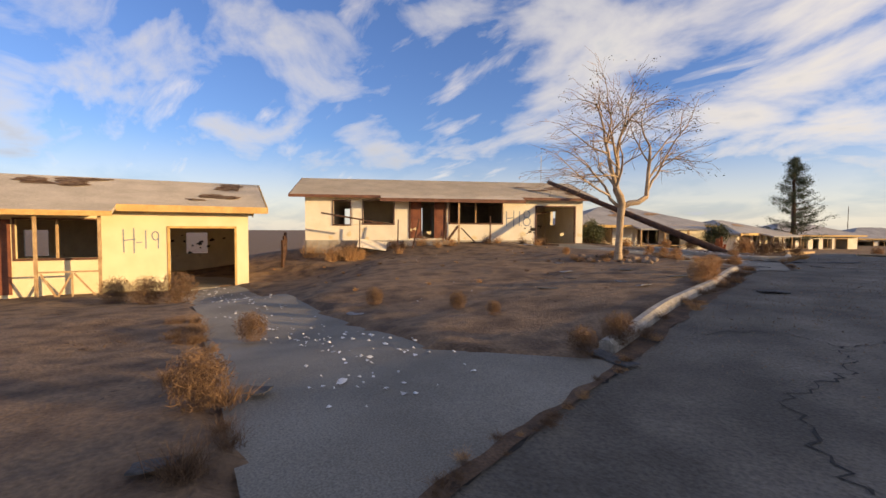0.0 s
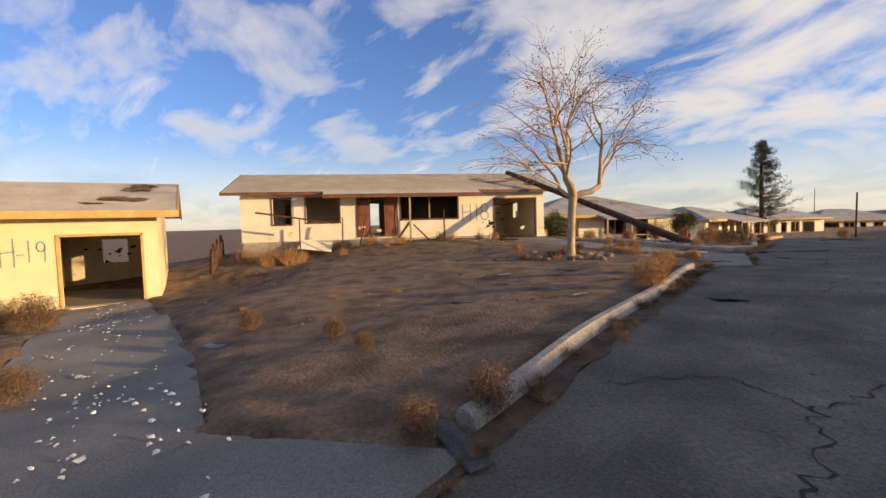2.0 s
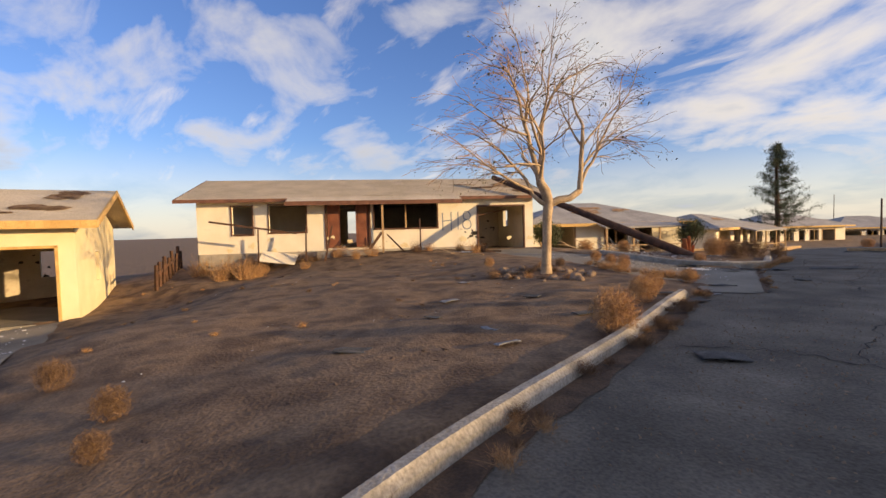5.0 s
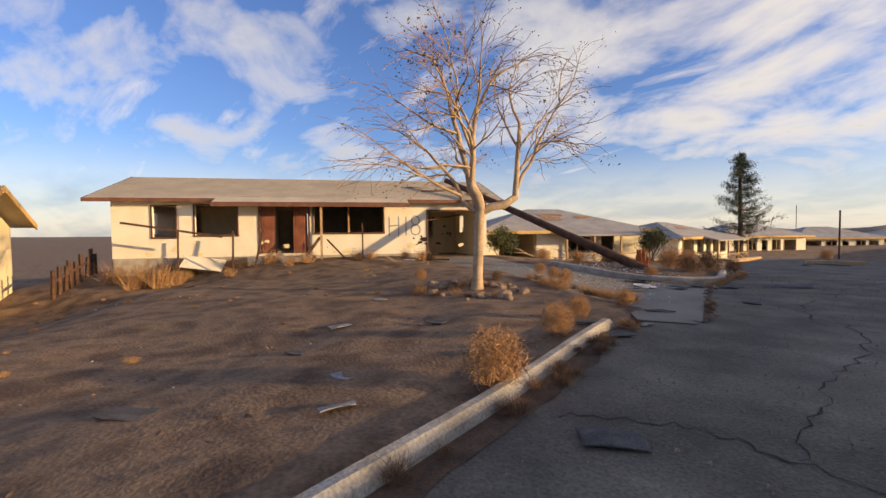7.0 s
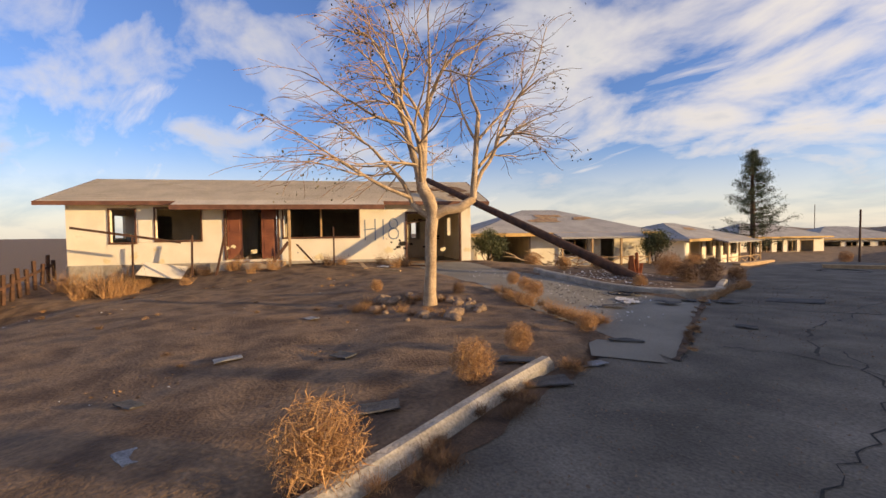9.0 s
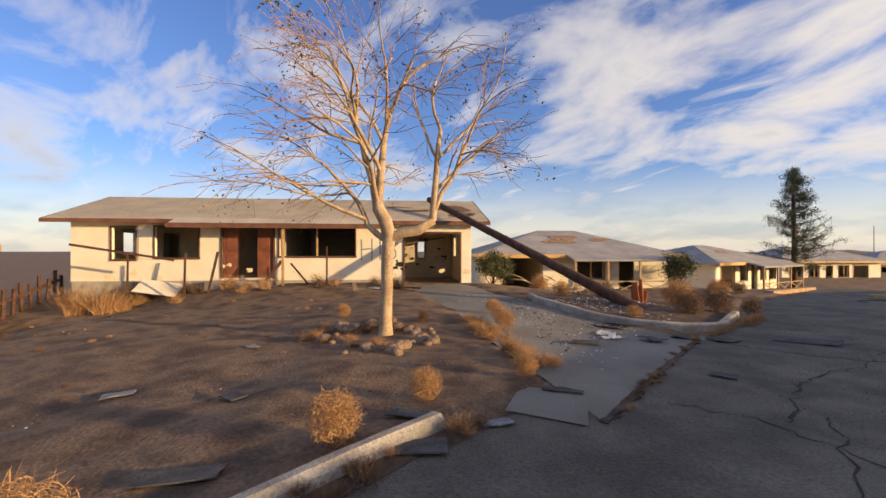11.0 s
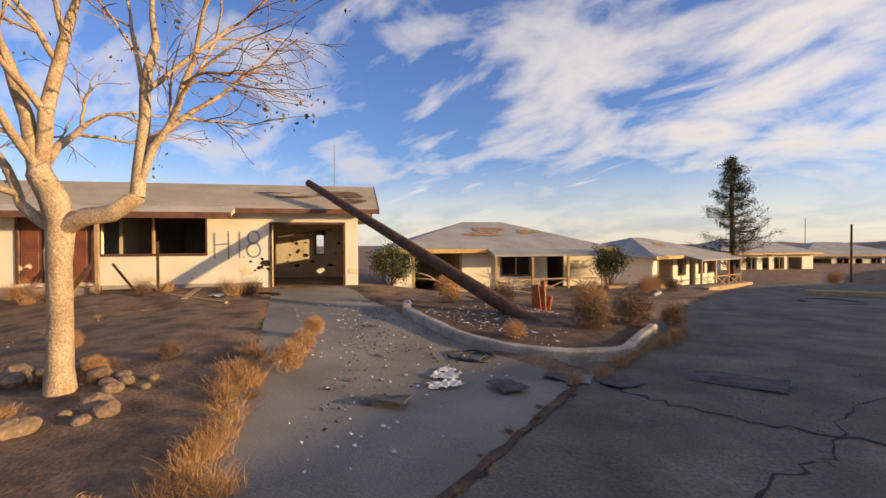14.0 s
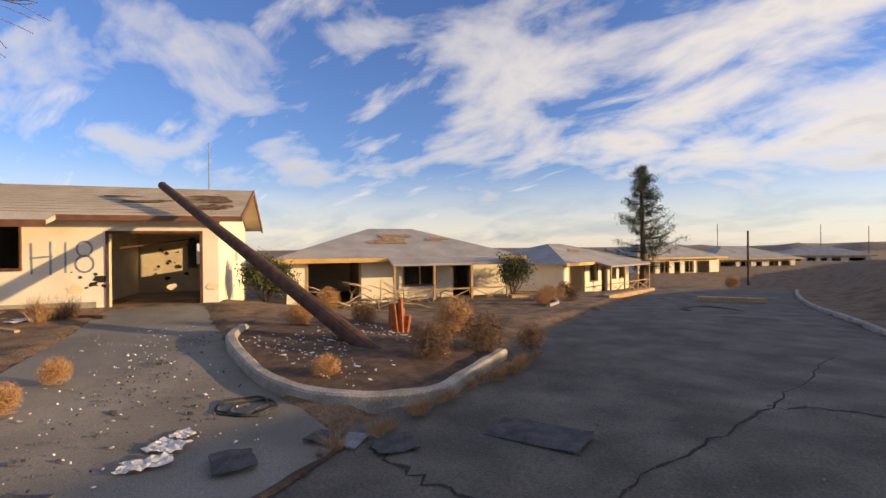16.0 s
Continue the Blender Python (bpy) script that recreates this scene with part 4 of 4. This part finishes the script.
# tall pine
rr = random.Random(5)
PX, PY = -5.0, 52.2
pine = thing("pine_tree", pose(PX, PY, gz(PX, PY)), "tall dark green pine with an uneven conical crown", "tree")
HP = 9.3
vs, fs = [], []
tube(vs, fs, [Vector((0, 0, -0.2)), Vector((0.05, 0, 3)), Vector((-0.05, 0.05, 7)), Vector((0, 0, HP))], [0.26, 0.2, 0.12, 0.02], 8)
boughs, ends = [], []
for k in range(88):
    z = 1.2 + (HP - 1.3) * (k / 88) ** 0.9
    reach = (0.22 + 3.3 * (1 - z / HP) ** 0.8) * rr.uniform(0.5, 1.15) * (0.7 if z < 2.0 else 1)
    a = rr.uniform(0, 2 * math.pi)
    p0, d = Vector((0, 0, z)), Vector((math.cos(a), math.sin(a), 0))
    pts = [p0, p0 + d * reach * 0.5 + Vector((0, 0, 0.05)), p0 + d * reach + Vector((0, 0, 0.25 * reach))]
    tube(vs, fs, pts, [0.035, 0.025, 0.008], 4)
    for s in range(9):
        u = 0.25 + 0.75 * s / 8
        ends.append((p0 + d * reach * u + Vector((rr.gauss(0, 0.12), rr.gauss(0, 0.12), 0.2 * reach * u * u + rr.gauss(0, 0.08))), d))
raw("trunk", vs, fs, DARKWOOD, pine)
vs, fs = leaf_mesh(ends, rr, 0.085, 36, 0.92)
raw("crown", vs, fs, NEEDLE, pine)


def shrub(x, y, h, w, seed, label):
    q = random.Random(seed)
    t = thing("shrub", pose(x, y, gz(x, y)), label, "shrub")
    a, b, c = [], [], []
    for k in range(7):
        ang = q.uniform(0, 6.28)
        grow(Vector((0, 0, -0.05)), Vector((math.cos(ang) * w, math.sin(ang) * w, h)).normalized(), 0.03, h * 0.42, 3, q, a, b, c, 0.6)
    v, f = [], []
    for pts, radii in a + b:
        tube(v, f, pts, [max(k, 0.005) for k in radii], 3)
    raw("stems", v, f, DARKWOOD, t)
    v, f = leaf_mesh(c, q, 0.085, 26, 1.0)
    raw("leaves", v, f, GREEN, t)


shrub(-5.9, 33.8, 1.9, 0.8, 1, "dense dark green shrub at the end of a porch")
shrub(-9.6, 23.6, 1.5, 0.5, 2, "dry green-brown shrub between two houses")
shrub(-24.0, 17.0, 2.2, 0.8, 3, "dark bare shrub behind the fence")


# ---- tumbleweeds and dry grass ----
def weed_mesh(seed, strands, upright):
    q = random.Random(seed)
    v, f = [], []
    for k in range(strands):
        s = Vector((q.gauss(0, 1), q.gauss(0, 1), q.gauss(0, 1))).normalized()
        wd = q.uniform(0.003, 0.007)
        if upright:
            a, e = q.uniform(0, 6.28), q.uniform(0.7, 1.5)
            d = Vector((math.cos(a) * math.cos(e), math.sin(a) * math.cos(e), math.sin(e)))
            p, ln = Vector((q.gauss(0, 0.12), q.gauss(0, 0.12), 0.0)), q.uniform(0.3, 0.62)
            curl = Vector((q.uniform(-1, 1), q.uniform(-1, 1), q.uniform(-0.8, 0.5))) * 0.35
        else:
            n = Vector((q.gauss(0, 1), q.gauss(0, 1), q.gauss(0, 1))).normalized()
            p = n * 0.46 * q.random() ** 0.45 + Vector((0, 0, 0.4))
            d = (n * q.uniform(-0.1, 0.9) + Vector((q.gauss(0, 1), q.gauss(0, 1), q.gauss(0, 1))) * 0.6).normalized()
            ln, curl = q.uniform(0.12, 0.26), -n * q.uniform(0.2, 0.8)
        b = len(v)
        for i in range(4):
            t = i / 3
            c = p + d * ln * t + curl * ln * t * t
            c.z = max(c.z, -0.02)
            v += [c - s * wd * (1 - 0.7 * t), c + s * wd * (1 - 0.7 * t)]
        f += [(b + 2 * i, b + 2 * i + 1, b + 2 * i + 3, b + 2 * i + 2) for i in range(3)]
    return v, f


def make_weed(seed, strands, upright, material, label):
    v, f = weed_mesh(seed, strands, upright)
    return tagged(raw("tumbleweed" if not upright else "dry_grass", v, f, material), label, "tumbleweed" if not upright else "grass", "dry bushes")


LW = "straw-coloured dry tumbleweed"
weeds = {"a": make_weed(1, 2600, False, STRAW, LW + " beside the kerb"), "b": make_weed(2, 2200, False, STRAW_SHADED, "brown dry tumbleweed on the dirt"), "c": make_weed(3, 220, True, STRAW, "tuft of dry straw grass"), "d": make_weed(4, 260, True, STRAW_SHADED, "tuft of brown dry grass")}
used = set()


def weed(k, x, y, s, zs=1.0):
    m = pose(x, y, gz(x, y) + 0.04, 0, 0, (x * 77 + y * 31) % 360)
    ob = weeds[k]
    if k in used:
        ob = copy_thing(ob, m)
    else:
        used.add(k)
        ob.matrix_basis = m
    ob.scale = (s, s, s * zs)


for k, x, y, s in (("a", 1.58, 8.98, 0.66), ("a", 1.10, 10.90, 0.5), ("a", 0.77, 12.10, 0.4), ("a", 0.87, 13.60, 0.35), ("b", -0.30, 21.30, 0.85), ("b", 0.00, 22.40, 0.9), ("a", -1.55, 23.60, 1.0), ("b", 0.55, 23.20, 0.6), ("a", -0.85, 19.60, 0.45), ("a", -4.25, 21.40, 0.6),
                   ("b", -3.45, 22.60, 0.7), ("b", -8.35, 0.75, 0.85), ("b", -7.75, 1.35, 0.95), ("b", -9.65, 0.20, 0.8), ("b", 1.25, -0.20, 0.5), ("b", -1.65, 1.10, 0.5), ("b", -0.65, 4.20, 0.35), ("b", -2.75, 3.85, 0.42), ("b", 0.35, 4.00, 0.25), ("b", 2.50, 3.65, 0.42), ("b", 2.45, 3.00, 0.35), ("a", -1.62, 15.90, 0.45), ("a", -2.25, 16.40, 0.4), ("a", -3.05, 17.00, 0.4),
                   ("a", -17.2, 12.2, 1.0), ("a", -16.5, 12.9, 0.8), ("b", -17.6, 11.6, 1.0), ("a", -19.0, 11.4, 1.1), ("a", -3.30, 31.50, 0.7), ("a", -3.60, 32.60, 0.8), ("b", -2.90, 33.40, 0.7), ("a", -3.90, 34.50, 0.6), ("b", -4.40, 36.20, 0.8), ("b", 7.95, 24.00, 0.8), ("b", 8.25, 26.50, 0.9), ("b", 8.20, 29.00, 1.0), ("b", 7.70, 33.00, 0.9), ("b", 8.95, 21.00, 0.8), ("b", 8.00, 38.00, 1.0), ("a", -4.95, 14.00, 0.35), ("a", -3.08, 14.10, 0.3), ("b", -3.02, 14.90, 0.32), ("a", -7.95, 24.90, 0.9), ("a", 0.90, 52.00, 1.0)):
    weed(k, x, y, s)
rr = random.Random(21)
for i in range(26):
    u, v = rr.uniform(0.5, 12.8), rr.uniform(0.5, 2.2)
    x, y = -17.6 + 0.545 * u + 0.839 * v, 8.5 + 0.839 * u - 0.545 * v
    weed("c" if i % 3 else "d", x, y, rr.uniform(0.6, 1.3) * (1.3 if u < 5 else 0.8))
for i in range(34):
    y = rr.uniform(3.5, 12.2)
    weed("d" if i % 3 else "c", kerb_x(y) + rr.uniform(0.12, 0.4), y, rr.uniform(0.2, 0.4), 0.6)
for i in range(26):
    t = rr.random()
    weed("c" if i % 4 else "d", 0.95 - 3.7 * t + rr.uniform(-0.25, 0.1), 14.05 + 1.9 * t + rr.uniform(-0.2, 0.2), rr.uniform(0.3, 0.6), 0.7)
for i in range(26):
    t = rr.random()
    weed("d", 2.4 - 6.6 * t + rr.uniform(-0.3, 0.1), -0.25 + 1.1 * t + rr.uniform(-0.3, 0.1), rr.uniform(0.25, 0.5), 0.7)
for i in range(22):
    x, y = rr.uniform(-0.9, 0.6), rr.uniform(18.3, 22.8)
    weed("c", 1.05 - 0.06 * abs(y - 20) + rr.uniform(-0.05, 0.15), y, rr.uniform(0.3, 0.5), 0.7)
for i in range(50):
    x, y = rr.uniform(-16, -1), rr.uniform(4, 16)
    if y < 16 + 0.9 * (x + 8):
        weed("c" if i % 2 else "d", x, y, rr.uniform(0.1, 0.28), 0.6)

for i in range(60):
    t = rr.random()
    a, b = ((3.3, 0.0), (2.8, 3.25)) if i % 2 else ((2.3, 13.05), (1.0, 18.5))
    x, y = lerp(a, b, t)
    weed("d" if i % 3 else "c", x + rr.uniform(-0.08, 0.14), y, rr.uniform(0.08, 0.2), 0.5)
for i in range(16):
    a, q = rr.uniform(0, 6.28), rr.uniform(0.3, 1.1)
    weed("d" if i % 2 else "c", TX - 0.1 + 1.2 * q * math.cos(a), TY - 0.3 + q * math.sin(a), rr.uniform(0.3, 0.6), 0.7)
joint_lines = (((3.3, 0.0), (2.8, 3.25)), ((2.3, 13.05), (1.0, 18.5)))
for a, b in joint_lines:
    strip = []
    for k in range(40):
        x, y = lerp(a, b, k / 39)
        wob = 0.06 * noise.noise((y * 3, x, 4))
        strip.append([(x - 0.05 + wob, y), (x + 0.045 + 0.07 * noise.noise((y * 2, 7, x)), y)])
    sheet("gutter", LITTER, "brown dry litter in the joint of the driveway", strip, 0.014, category="gutter")

# ---- rocks round the tree ----
rr = random.Random(8)
for i in range(34):
    a = rr.uniform(0, 6.28)
    q = rr.uniform(0.7, 1.15)
    x, y = TX + 0.1 + math.cos(a) * q * 1.25, TY - 0.3 + math.sin(a) * q
    s = rr.uniform(0.05, 0.15)
    bm = bmesh.new()
    bmesh.ops.create_icosphere(bm, subdivisions=2, radius=s)
    for v in bm.verts:
        v.co *= 1 + 0.45 * noise.noise(v.co * 7 + Vector((i, 0, 0)))
        v.co.z *= 0.75
    ob = part("rock", bm, ROCK)
    ob.location = (x, y, gz(x, y) + 0.04 + s * 0.3)
    tagged(ob, "rough tan rock in the ring round the tree", "rock", "rocks round the tree")


# ---- loose shingles, papers, chips, cable ----
def flat_bit(x, y, w, d, turn, material, name, label, category, group, lift=0.04, tilt=4):
    bm = bmesh.new()
    box(bm, -w / 2, w / 2, -d / 2, d / 2, 0, 0.012)
    bmesh.ops.subdivide_edges(bm, edges=[e for e in bm.edges if e.calc_length() > 0.1], cuts=3, use_grid_fill=True)
    q = random.Random(int(x * 100 + y * 10))
    for v in bm.verts:
        v.co.z += 0.03 * noise.noise((v.co.x * 4 + x, v.co.y * 4 + y, 0)) + 0.012
        v.co.x += 0.012 * q.uniform(-1, 1)
        v.co.y += 0.012 * q.uniform(-1, 1)
    ob = part(name, bm, material)
    ob.matrix_world = pose(x, y, gz(x, y) + lift, q.uniform(-tilt, tilt), q.uniform(-tilt, tilt), turn)
    tagged(ob, label, category, group)


for x, y, w, d, turn, mt in ((-0.45, 6.50, 0.42, 0.26, 40, SHINGLE), (0.95, 7.70, 0.3, 0.12, 70, SHINGLE_L), (2.80, 8.75, 0.42, 0.3, 35, SHINGLE), (1.05, 11.70, 0.4, 0.24, 30, SHINGLE), (1.65, 11.40, 0.42, 0.26, 50, SHINGLE), (1.68, 12.25, 0.3, 0.14, 60, SHINGLE_L), (1.50, 13.50, 0.45, 0.12, 30, SHINGLE), (2.40, 19.80, 1.0, 0.5, 5, SHINGLE), (0.72, 18.42, 0.3, 0.3, 20, SHINGLE), (1.0, 18.55, 0.22, 0.3, 20, SHINGLE_L), (1.4, 18.75, 0.42, 0.36, 60, SHINGLE), (0.58, 17.55, 0.36, 0.4, 70, SHINGLE), (2.36, 15.80, 0.3, 0.2, 15, SHINGLE), (0.85, 9.80, 0.6, 0.22, 60, SHINGLE),
                            (0.25, 8.20, 0.25, 0.16, 10, SHINGLE_L), (-2.05, 9.60, 0.34, 0.2, 80, SHINGLE_L), (-1.15, 8.40, 0.26, 0.16, 20, SHINGLE), (-3.65, 11.60, 0.3, 0.18, 5, SHINGLE_L), (-0.85, 10.60, 0.3, 0.2, 15, SHINGLE), (1.25, 0.20, 0.22, 0.16, 40, SHINGLE), (2.05, -0.60, 0.22, 0.14, 70, SHINGLE), (-0.35, 0.00, 0.3, 0.16, 20, SHINGLE), (-2.35, 3.20, 0.35, 0.14, 25, SHINGLE_L), (2.60, 3.20, 0.75, 0.16, 160, SHINGLE), (0.05, 16.20, 0.45, 0.28, 30, SHINGLE)):
    flat_bit(x, y, w, d, turn, mt, "roof_shingle", "loose weathered grey roof shingle on the ground", "shingle", "loose shingles", 0.045 if x < kerb_x(y) else 0.012)
for x, y, w, d, turn in ((-0.24, 17.30, 0.38, 0.24, 20), (0.02, 17.05, 0.42, 0.2, 60), (-0.42, 17.52, 0.24, 0.18, 0), (-9.75, 17.40, 1.0, 0.6, 30)):
    bm = bmesh.new()
    bmesh.ops.create_grid(bm, x_segments=14, y_segments=10, size=0.5)
    for v in bm.verts:
        a = math.atan2(v.co.y, v.co.x)
        k = 0.8 + 0.35 * noise.noise((math.cos(a) * 1.5 + x, math.sin(a) * 1.5 + y, 2))
        fold = abs(noise.noise((v.co.x * 5 + x * 3, v.co.y * 4 + y, 5))) + 0.15 * abs(noise.noise((v.co.x * 11, v.co.y * 9 + x, 9)))
        v.co = Vector((v.co.x * w * k * 1.3, v.co.y * d * k * 1.4, 0.012 + 0.07 * fold * min(1, w * 2.2)))
    ob = part("crumpled_sheet", bm, CHIP, smooth=False)
    ob.matrix_world = pose(x, y, gz(x, y) + 0.012, 0, 0, turn)
    tagged(ob, "crumpled white sheet of debris on the concrete", "debris", "white debris")


def chips(name, quad, count, size, seed, material, label, lift=0.012):
    q = random.Random(seed)
    a, b, c, d = quad
    v, f = [], []
    for k in range(count):
        x, y = lerp(lerp(a, b, q.random()), lerp(d, c, q.random()), q.random())
        x += q.gauss(0, 0.1)
        s, t, z = size * q.uniform(0.3, 1.2) * (2 if q.random() < 0.06 else 1), q.uniform(0, 6.28), gz(x, y) + lift
        n, o = q.choice((4, 5)), len(v)
        for i in range(n):
            g = t + 6.28 * i / n
            r = s * q.uniform(0.5, 1)
            v.append((x + r * math.cos(g), y + r * math.sin(g) * 0.7, z + q.uniform(0, 0.02)))
        v.append((x, y, z + 0.02))
        f += [(o + i, o + (i + 1) % n, o + n) for i in range(n)]
    tagged(raw(name, v, f, material), label, "debris", kind="stuff")


chips("white_chips", [(2.0, 0.4), (2.3, 2.2), (-2.2, 2.6), (-3.4, 1.2)], 110, 0.045, 1, CHIP, "white plaster chips scattered over the driveway")
chips("white_chips", [(-4.0, 1.2), (-2.6, 2.7), (-12, 3.9), (-12.6, 2.6)], 120, 0.06, 2, CHIP, "white plaster chips near the garage")
chips("white_chips", [(1.6, 14.2), (0.7, 18.3), (-6.5, 20.2), (-6.8, 18.2)], 190, 0.035, 3, CHIP, "pale chips littering the driveway")
chips("dark_bits", [(0.4, 15), (-0.2, 18.3), (-5.5, 20.2), (-3, 17.6)], 260, 0.04, 4, SHINGLE, "dark bits of debris on the driveway")
chips("bed_bits", [(-3.5, 19.6), (0, 19.4), (-0.3, 22), (-3.5, 22.5)], 320, 0.05, 5, CHIP, "pale chips in the planting bed", 0.14)
chips("yard_straw", [(-1, 6), (-0.8, 12.5), (-9, 16), (-9, 7)], 420, 0.04, 6, STRAW, "straw scraps over the yard")
chips("yard_bits", [(-1, 4), (-1.0, 12.5), (-12, 14), (-12, 6)], 420, 0.05, 7, STRAW_SHADED, "brown bits of litter over the yard")
chips("yard_bits", [(0.5, -2.0), (-0.5, -1.2), (-9, 0.5), (-8, -4)], 260, 0.04, 8, STRAW_SHADED, "brown bits of litter over the yard")
chips("yard_litter", [(0.8, 4), (0.2, 12.5), (-12, 15), (-12, 6)], 700, 0.07, 31, LITTER, "dark bits of litter over the yard")
chips("yard_litter", [(1.5, -1.2), (0.5, -0.4), (-9, 1.2), (-8, -4)], 420, 0.06, 32, LITTER, "dark bits of litter over the yard")
chips("yard_chips", [(-0.5, 3), (-1.0, 13), (-11, 16), (-11, 6)], 110, 0.04, 9, CHIP, "pale chips over the dirt yard")
chips("road_gravel", [(2.8, 3.5), (1.9, 13), (5, 14), (6.0, 2)], 1600, 0.014, 10, ROCK, "fine pale gravel on the asphalt")
chips("road_gravel", [(2.2, 14), (1.2, 24), (6, 24), (6, 14)], 1500, 0.016, 11, ROCK, "fine pale gravel on the asphalt")
chips("porch_debris", [(-13.6, 13.4), (-10.6, 18.3), (-9.7, 17.7), (-12.7, 12.9)], 260, 0.12, 12, DARKWOOD, "dark broken boards along the front wall")
for k, (x, y, r) in enumerate(((-0.78, 18.33, 0.3), (-0.62, 18.38, 0.27), (2.2, 33.0, 0.9))):
    v, f = [], []
    for j in range(2):
        pts = [Vector((r * (1 - 0.06 * j) * math.cos(a * 0.2618), r * (1 - 0.06 * j) * math.sin(a * 0.2618), 0.02 + 0.015 * j + 0.01 * math.sin(a + j))) for a in range(25)]
        tube(v, f, pts, [0.012] * 25, 5)
    ob = raw("cable_coil", v, f, RUBBER)
    ob.location = (x, y, gz(x, y))
    tagged(ob, "coil of black cable lying on the ground", "cable", "cable coils")


def plank(a, b, w, t, material, label, lift=0.03):
    bm = bmesh.new()
    pa, pb = Vector((*a, gz(*a) + lift)), Vector((*b, gz(*b) + lift))
    beam(bm, (0, 0, 0), pb - pa, w, t)
    ob = part("plank", bm, material)
    ob.location = pa
    tagged(ob, label, "plank", "loose planks")


for a, b, w in (((-2.9, 20.5), (-1.5, 20.1), 0.07), ((-2.0, 19.4), (-1.3, 19.7), 0.03), ((-10.9, 17.4), (-9.3, 16.6), 0.15), ((-10.3, 16.4), (-8.2, 17.3), 0.1), ((-12.8, 15.4), (-11.4, 16.4), 0.12), ((-9.6, 18.2), (-8.6, 18.9), 0.12), ((-5.2, 23.1), (-3.4, 22.3), 0.12), ((-12.2, 8.9), (-10.6, 9.9), 0.06), ((-5.6, 33.0), (-4.0, 35.5), 0.4), ((1.0, 38.0), (3.4, 38.6), 0.5), ((-2.4, 36.0), (-1.9, 42.0), 0.4), ((-9.2, 36.2), (-6.6, 37.6), 0.35)):
    plank(a, b, w, w * 0.5, RAW if w > 0.3 else (DARKWOOD if (a[0] * 10) % 2 < 1 else RAW), "loose weathered plank lying on the ground", 0.05)
# dead branches by the far porch
v, f = [], []
rr = random.Random(14)
for k in range(46):
    p = Vector((rr.uniform(-1.5, 1.5), rr.uniform(-2.4, 2.4), rr.uniform(0, 0.6)))
    d = Vector((rr.uniform(-0.5, 0.5), rr.uniform(-1, 1), rr.uniform(-0.15, 0.3))).normalized()
    tube(v, f, [p, p + d * 0.7 + Vector((0, 0, 0.08)), p + d * 1.4], [0.03, 0.022, 0.006], 4)
ob = raw("branch_heap", v, f, BARK)
ob.location = (-8.4, 27.6, gz(-8.4, 27.6) + 0.05)
tagged(ob, "heap of pale dead branches before a porch", "branches")

# ---- fence between the two houses ----
fence = thing("wooden_fence", pose(0, 0, 0), "row of dark leaning fence posts with rails", "fence")
for k in range(9):
    t = k / 8
    x, y = -15.6 - 3.6 * t, 7.0 + 1.6 * t
    bm = bmesh.new()
    box(bm, -0.06, 0.06, -0.05, 0.05, -0.3, 1.0 + 0.15 * math.sin(k * 3), 0.01, pose(x, y, gz(x, y), 3 * math.sin(k * 5), 3 * math.cos(k * 3), 25))
    part("post", bm, DARKWOOD, fence)
bm = bmesh.new()
beam(bm, (-15.6, 7.0, gz(-15.6, 7.0) + 0.6), (-19.2, 8.6, gz(-19.2, 8.6) + 0.7), 0.04, 0.1)
part("rail", bm, DARKWOOD, fence)

# ---- far poles and hills ----
for x, y, h in ((1.2, 60.0, 4.6), (-12.0, 150.0, 9.0), (9.0, 170.0, 9.0), (20.0, 190.0, 9.0)):
    round_thing("utility_pole", (x, y, gz(x, y) - 0.3), (x, y, gz(x, y) + h), 0.09, 0.07, DARKWOOD, "distant upright wooden utility pole", "pole", 8, 6, 0.02)
hv, hf = [], []
N = 90
for i in range(N + 1):
    a = radians(-75 + 95 * i / N)
    hgt = 1 + 7 * math.exp(-((math.degrees(a) + 22) / 17) ** 2) + 5 * noise.noise((i * 0.12, 3, 0)) + 1.5 * noise.noise((i * 0.5, 9, 0))
    for r, z in ((330, -8), (380, hgt * 0.6 + 3 * noise.noise((i * 0.4, 1, 5))), (430, hgt), (520, -8)):
        hv.append((4 - r * math.sin(a), 10 + r * math.cos(a), z))
hf = [(i * 4 + k, i * 4 + k + 1, (i + 1) * 4 + k + 1, (i + 1) * 4 + k) for i in range(N) for k in range(3)]
tagged(raw("backdrop", hv, hf, HILL, smooth=True), "low brown desert hills on the horizon", "hills", kind="structure")
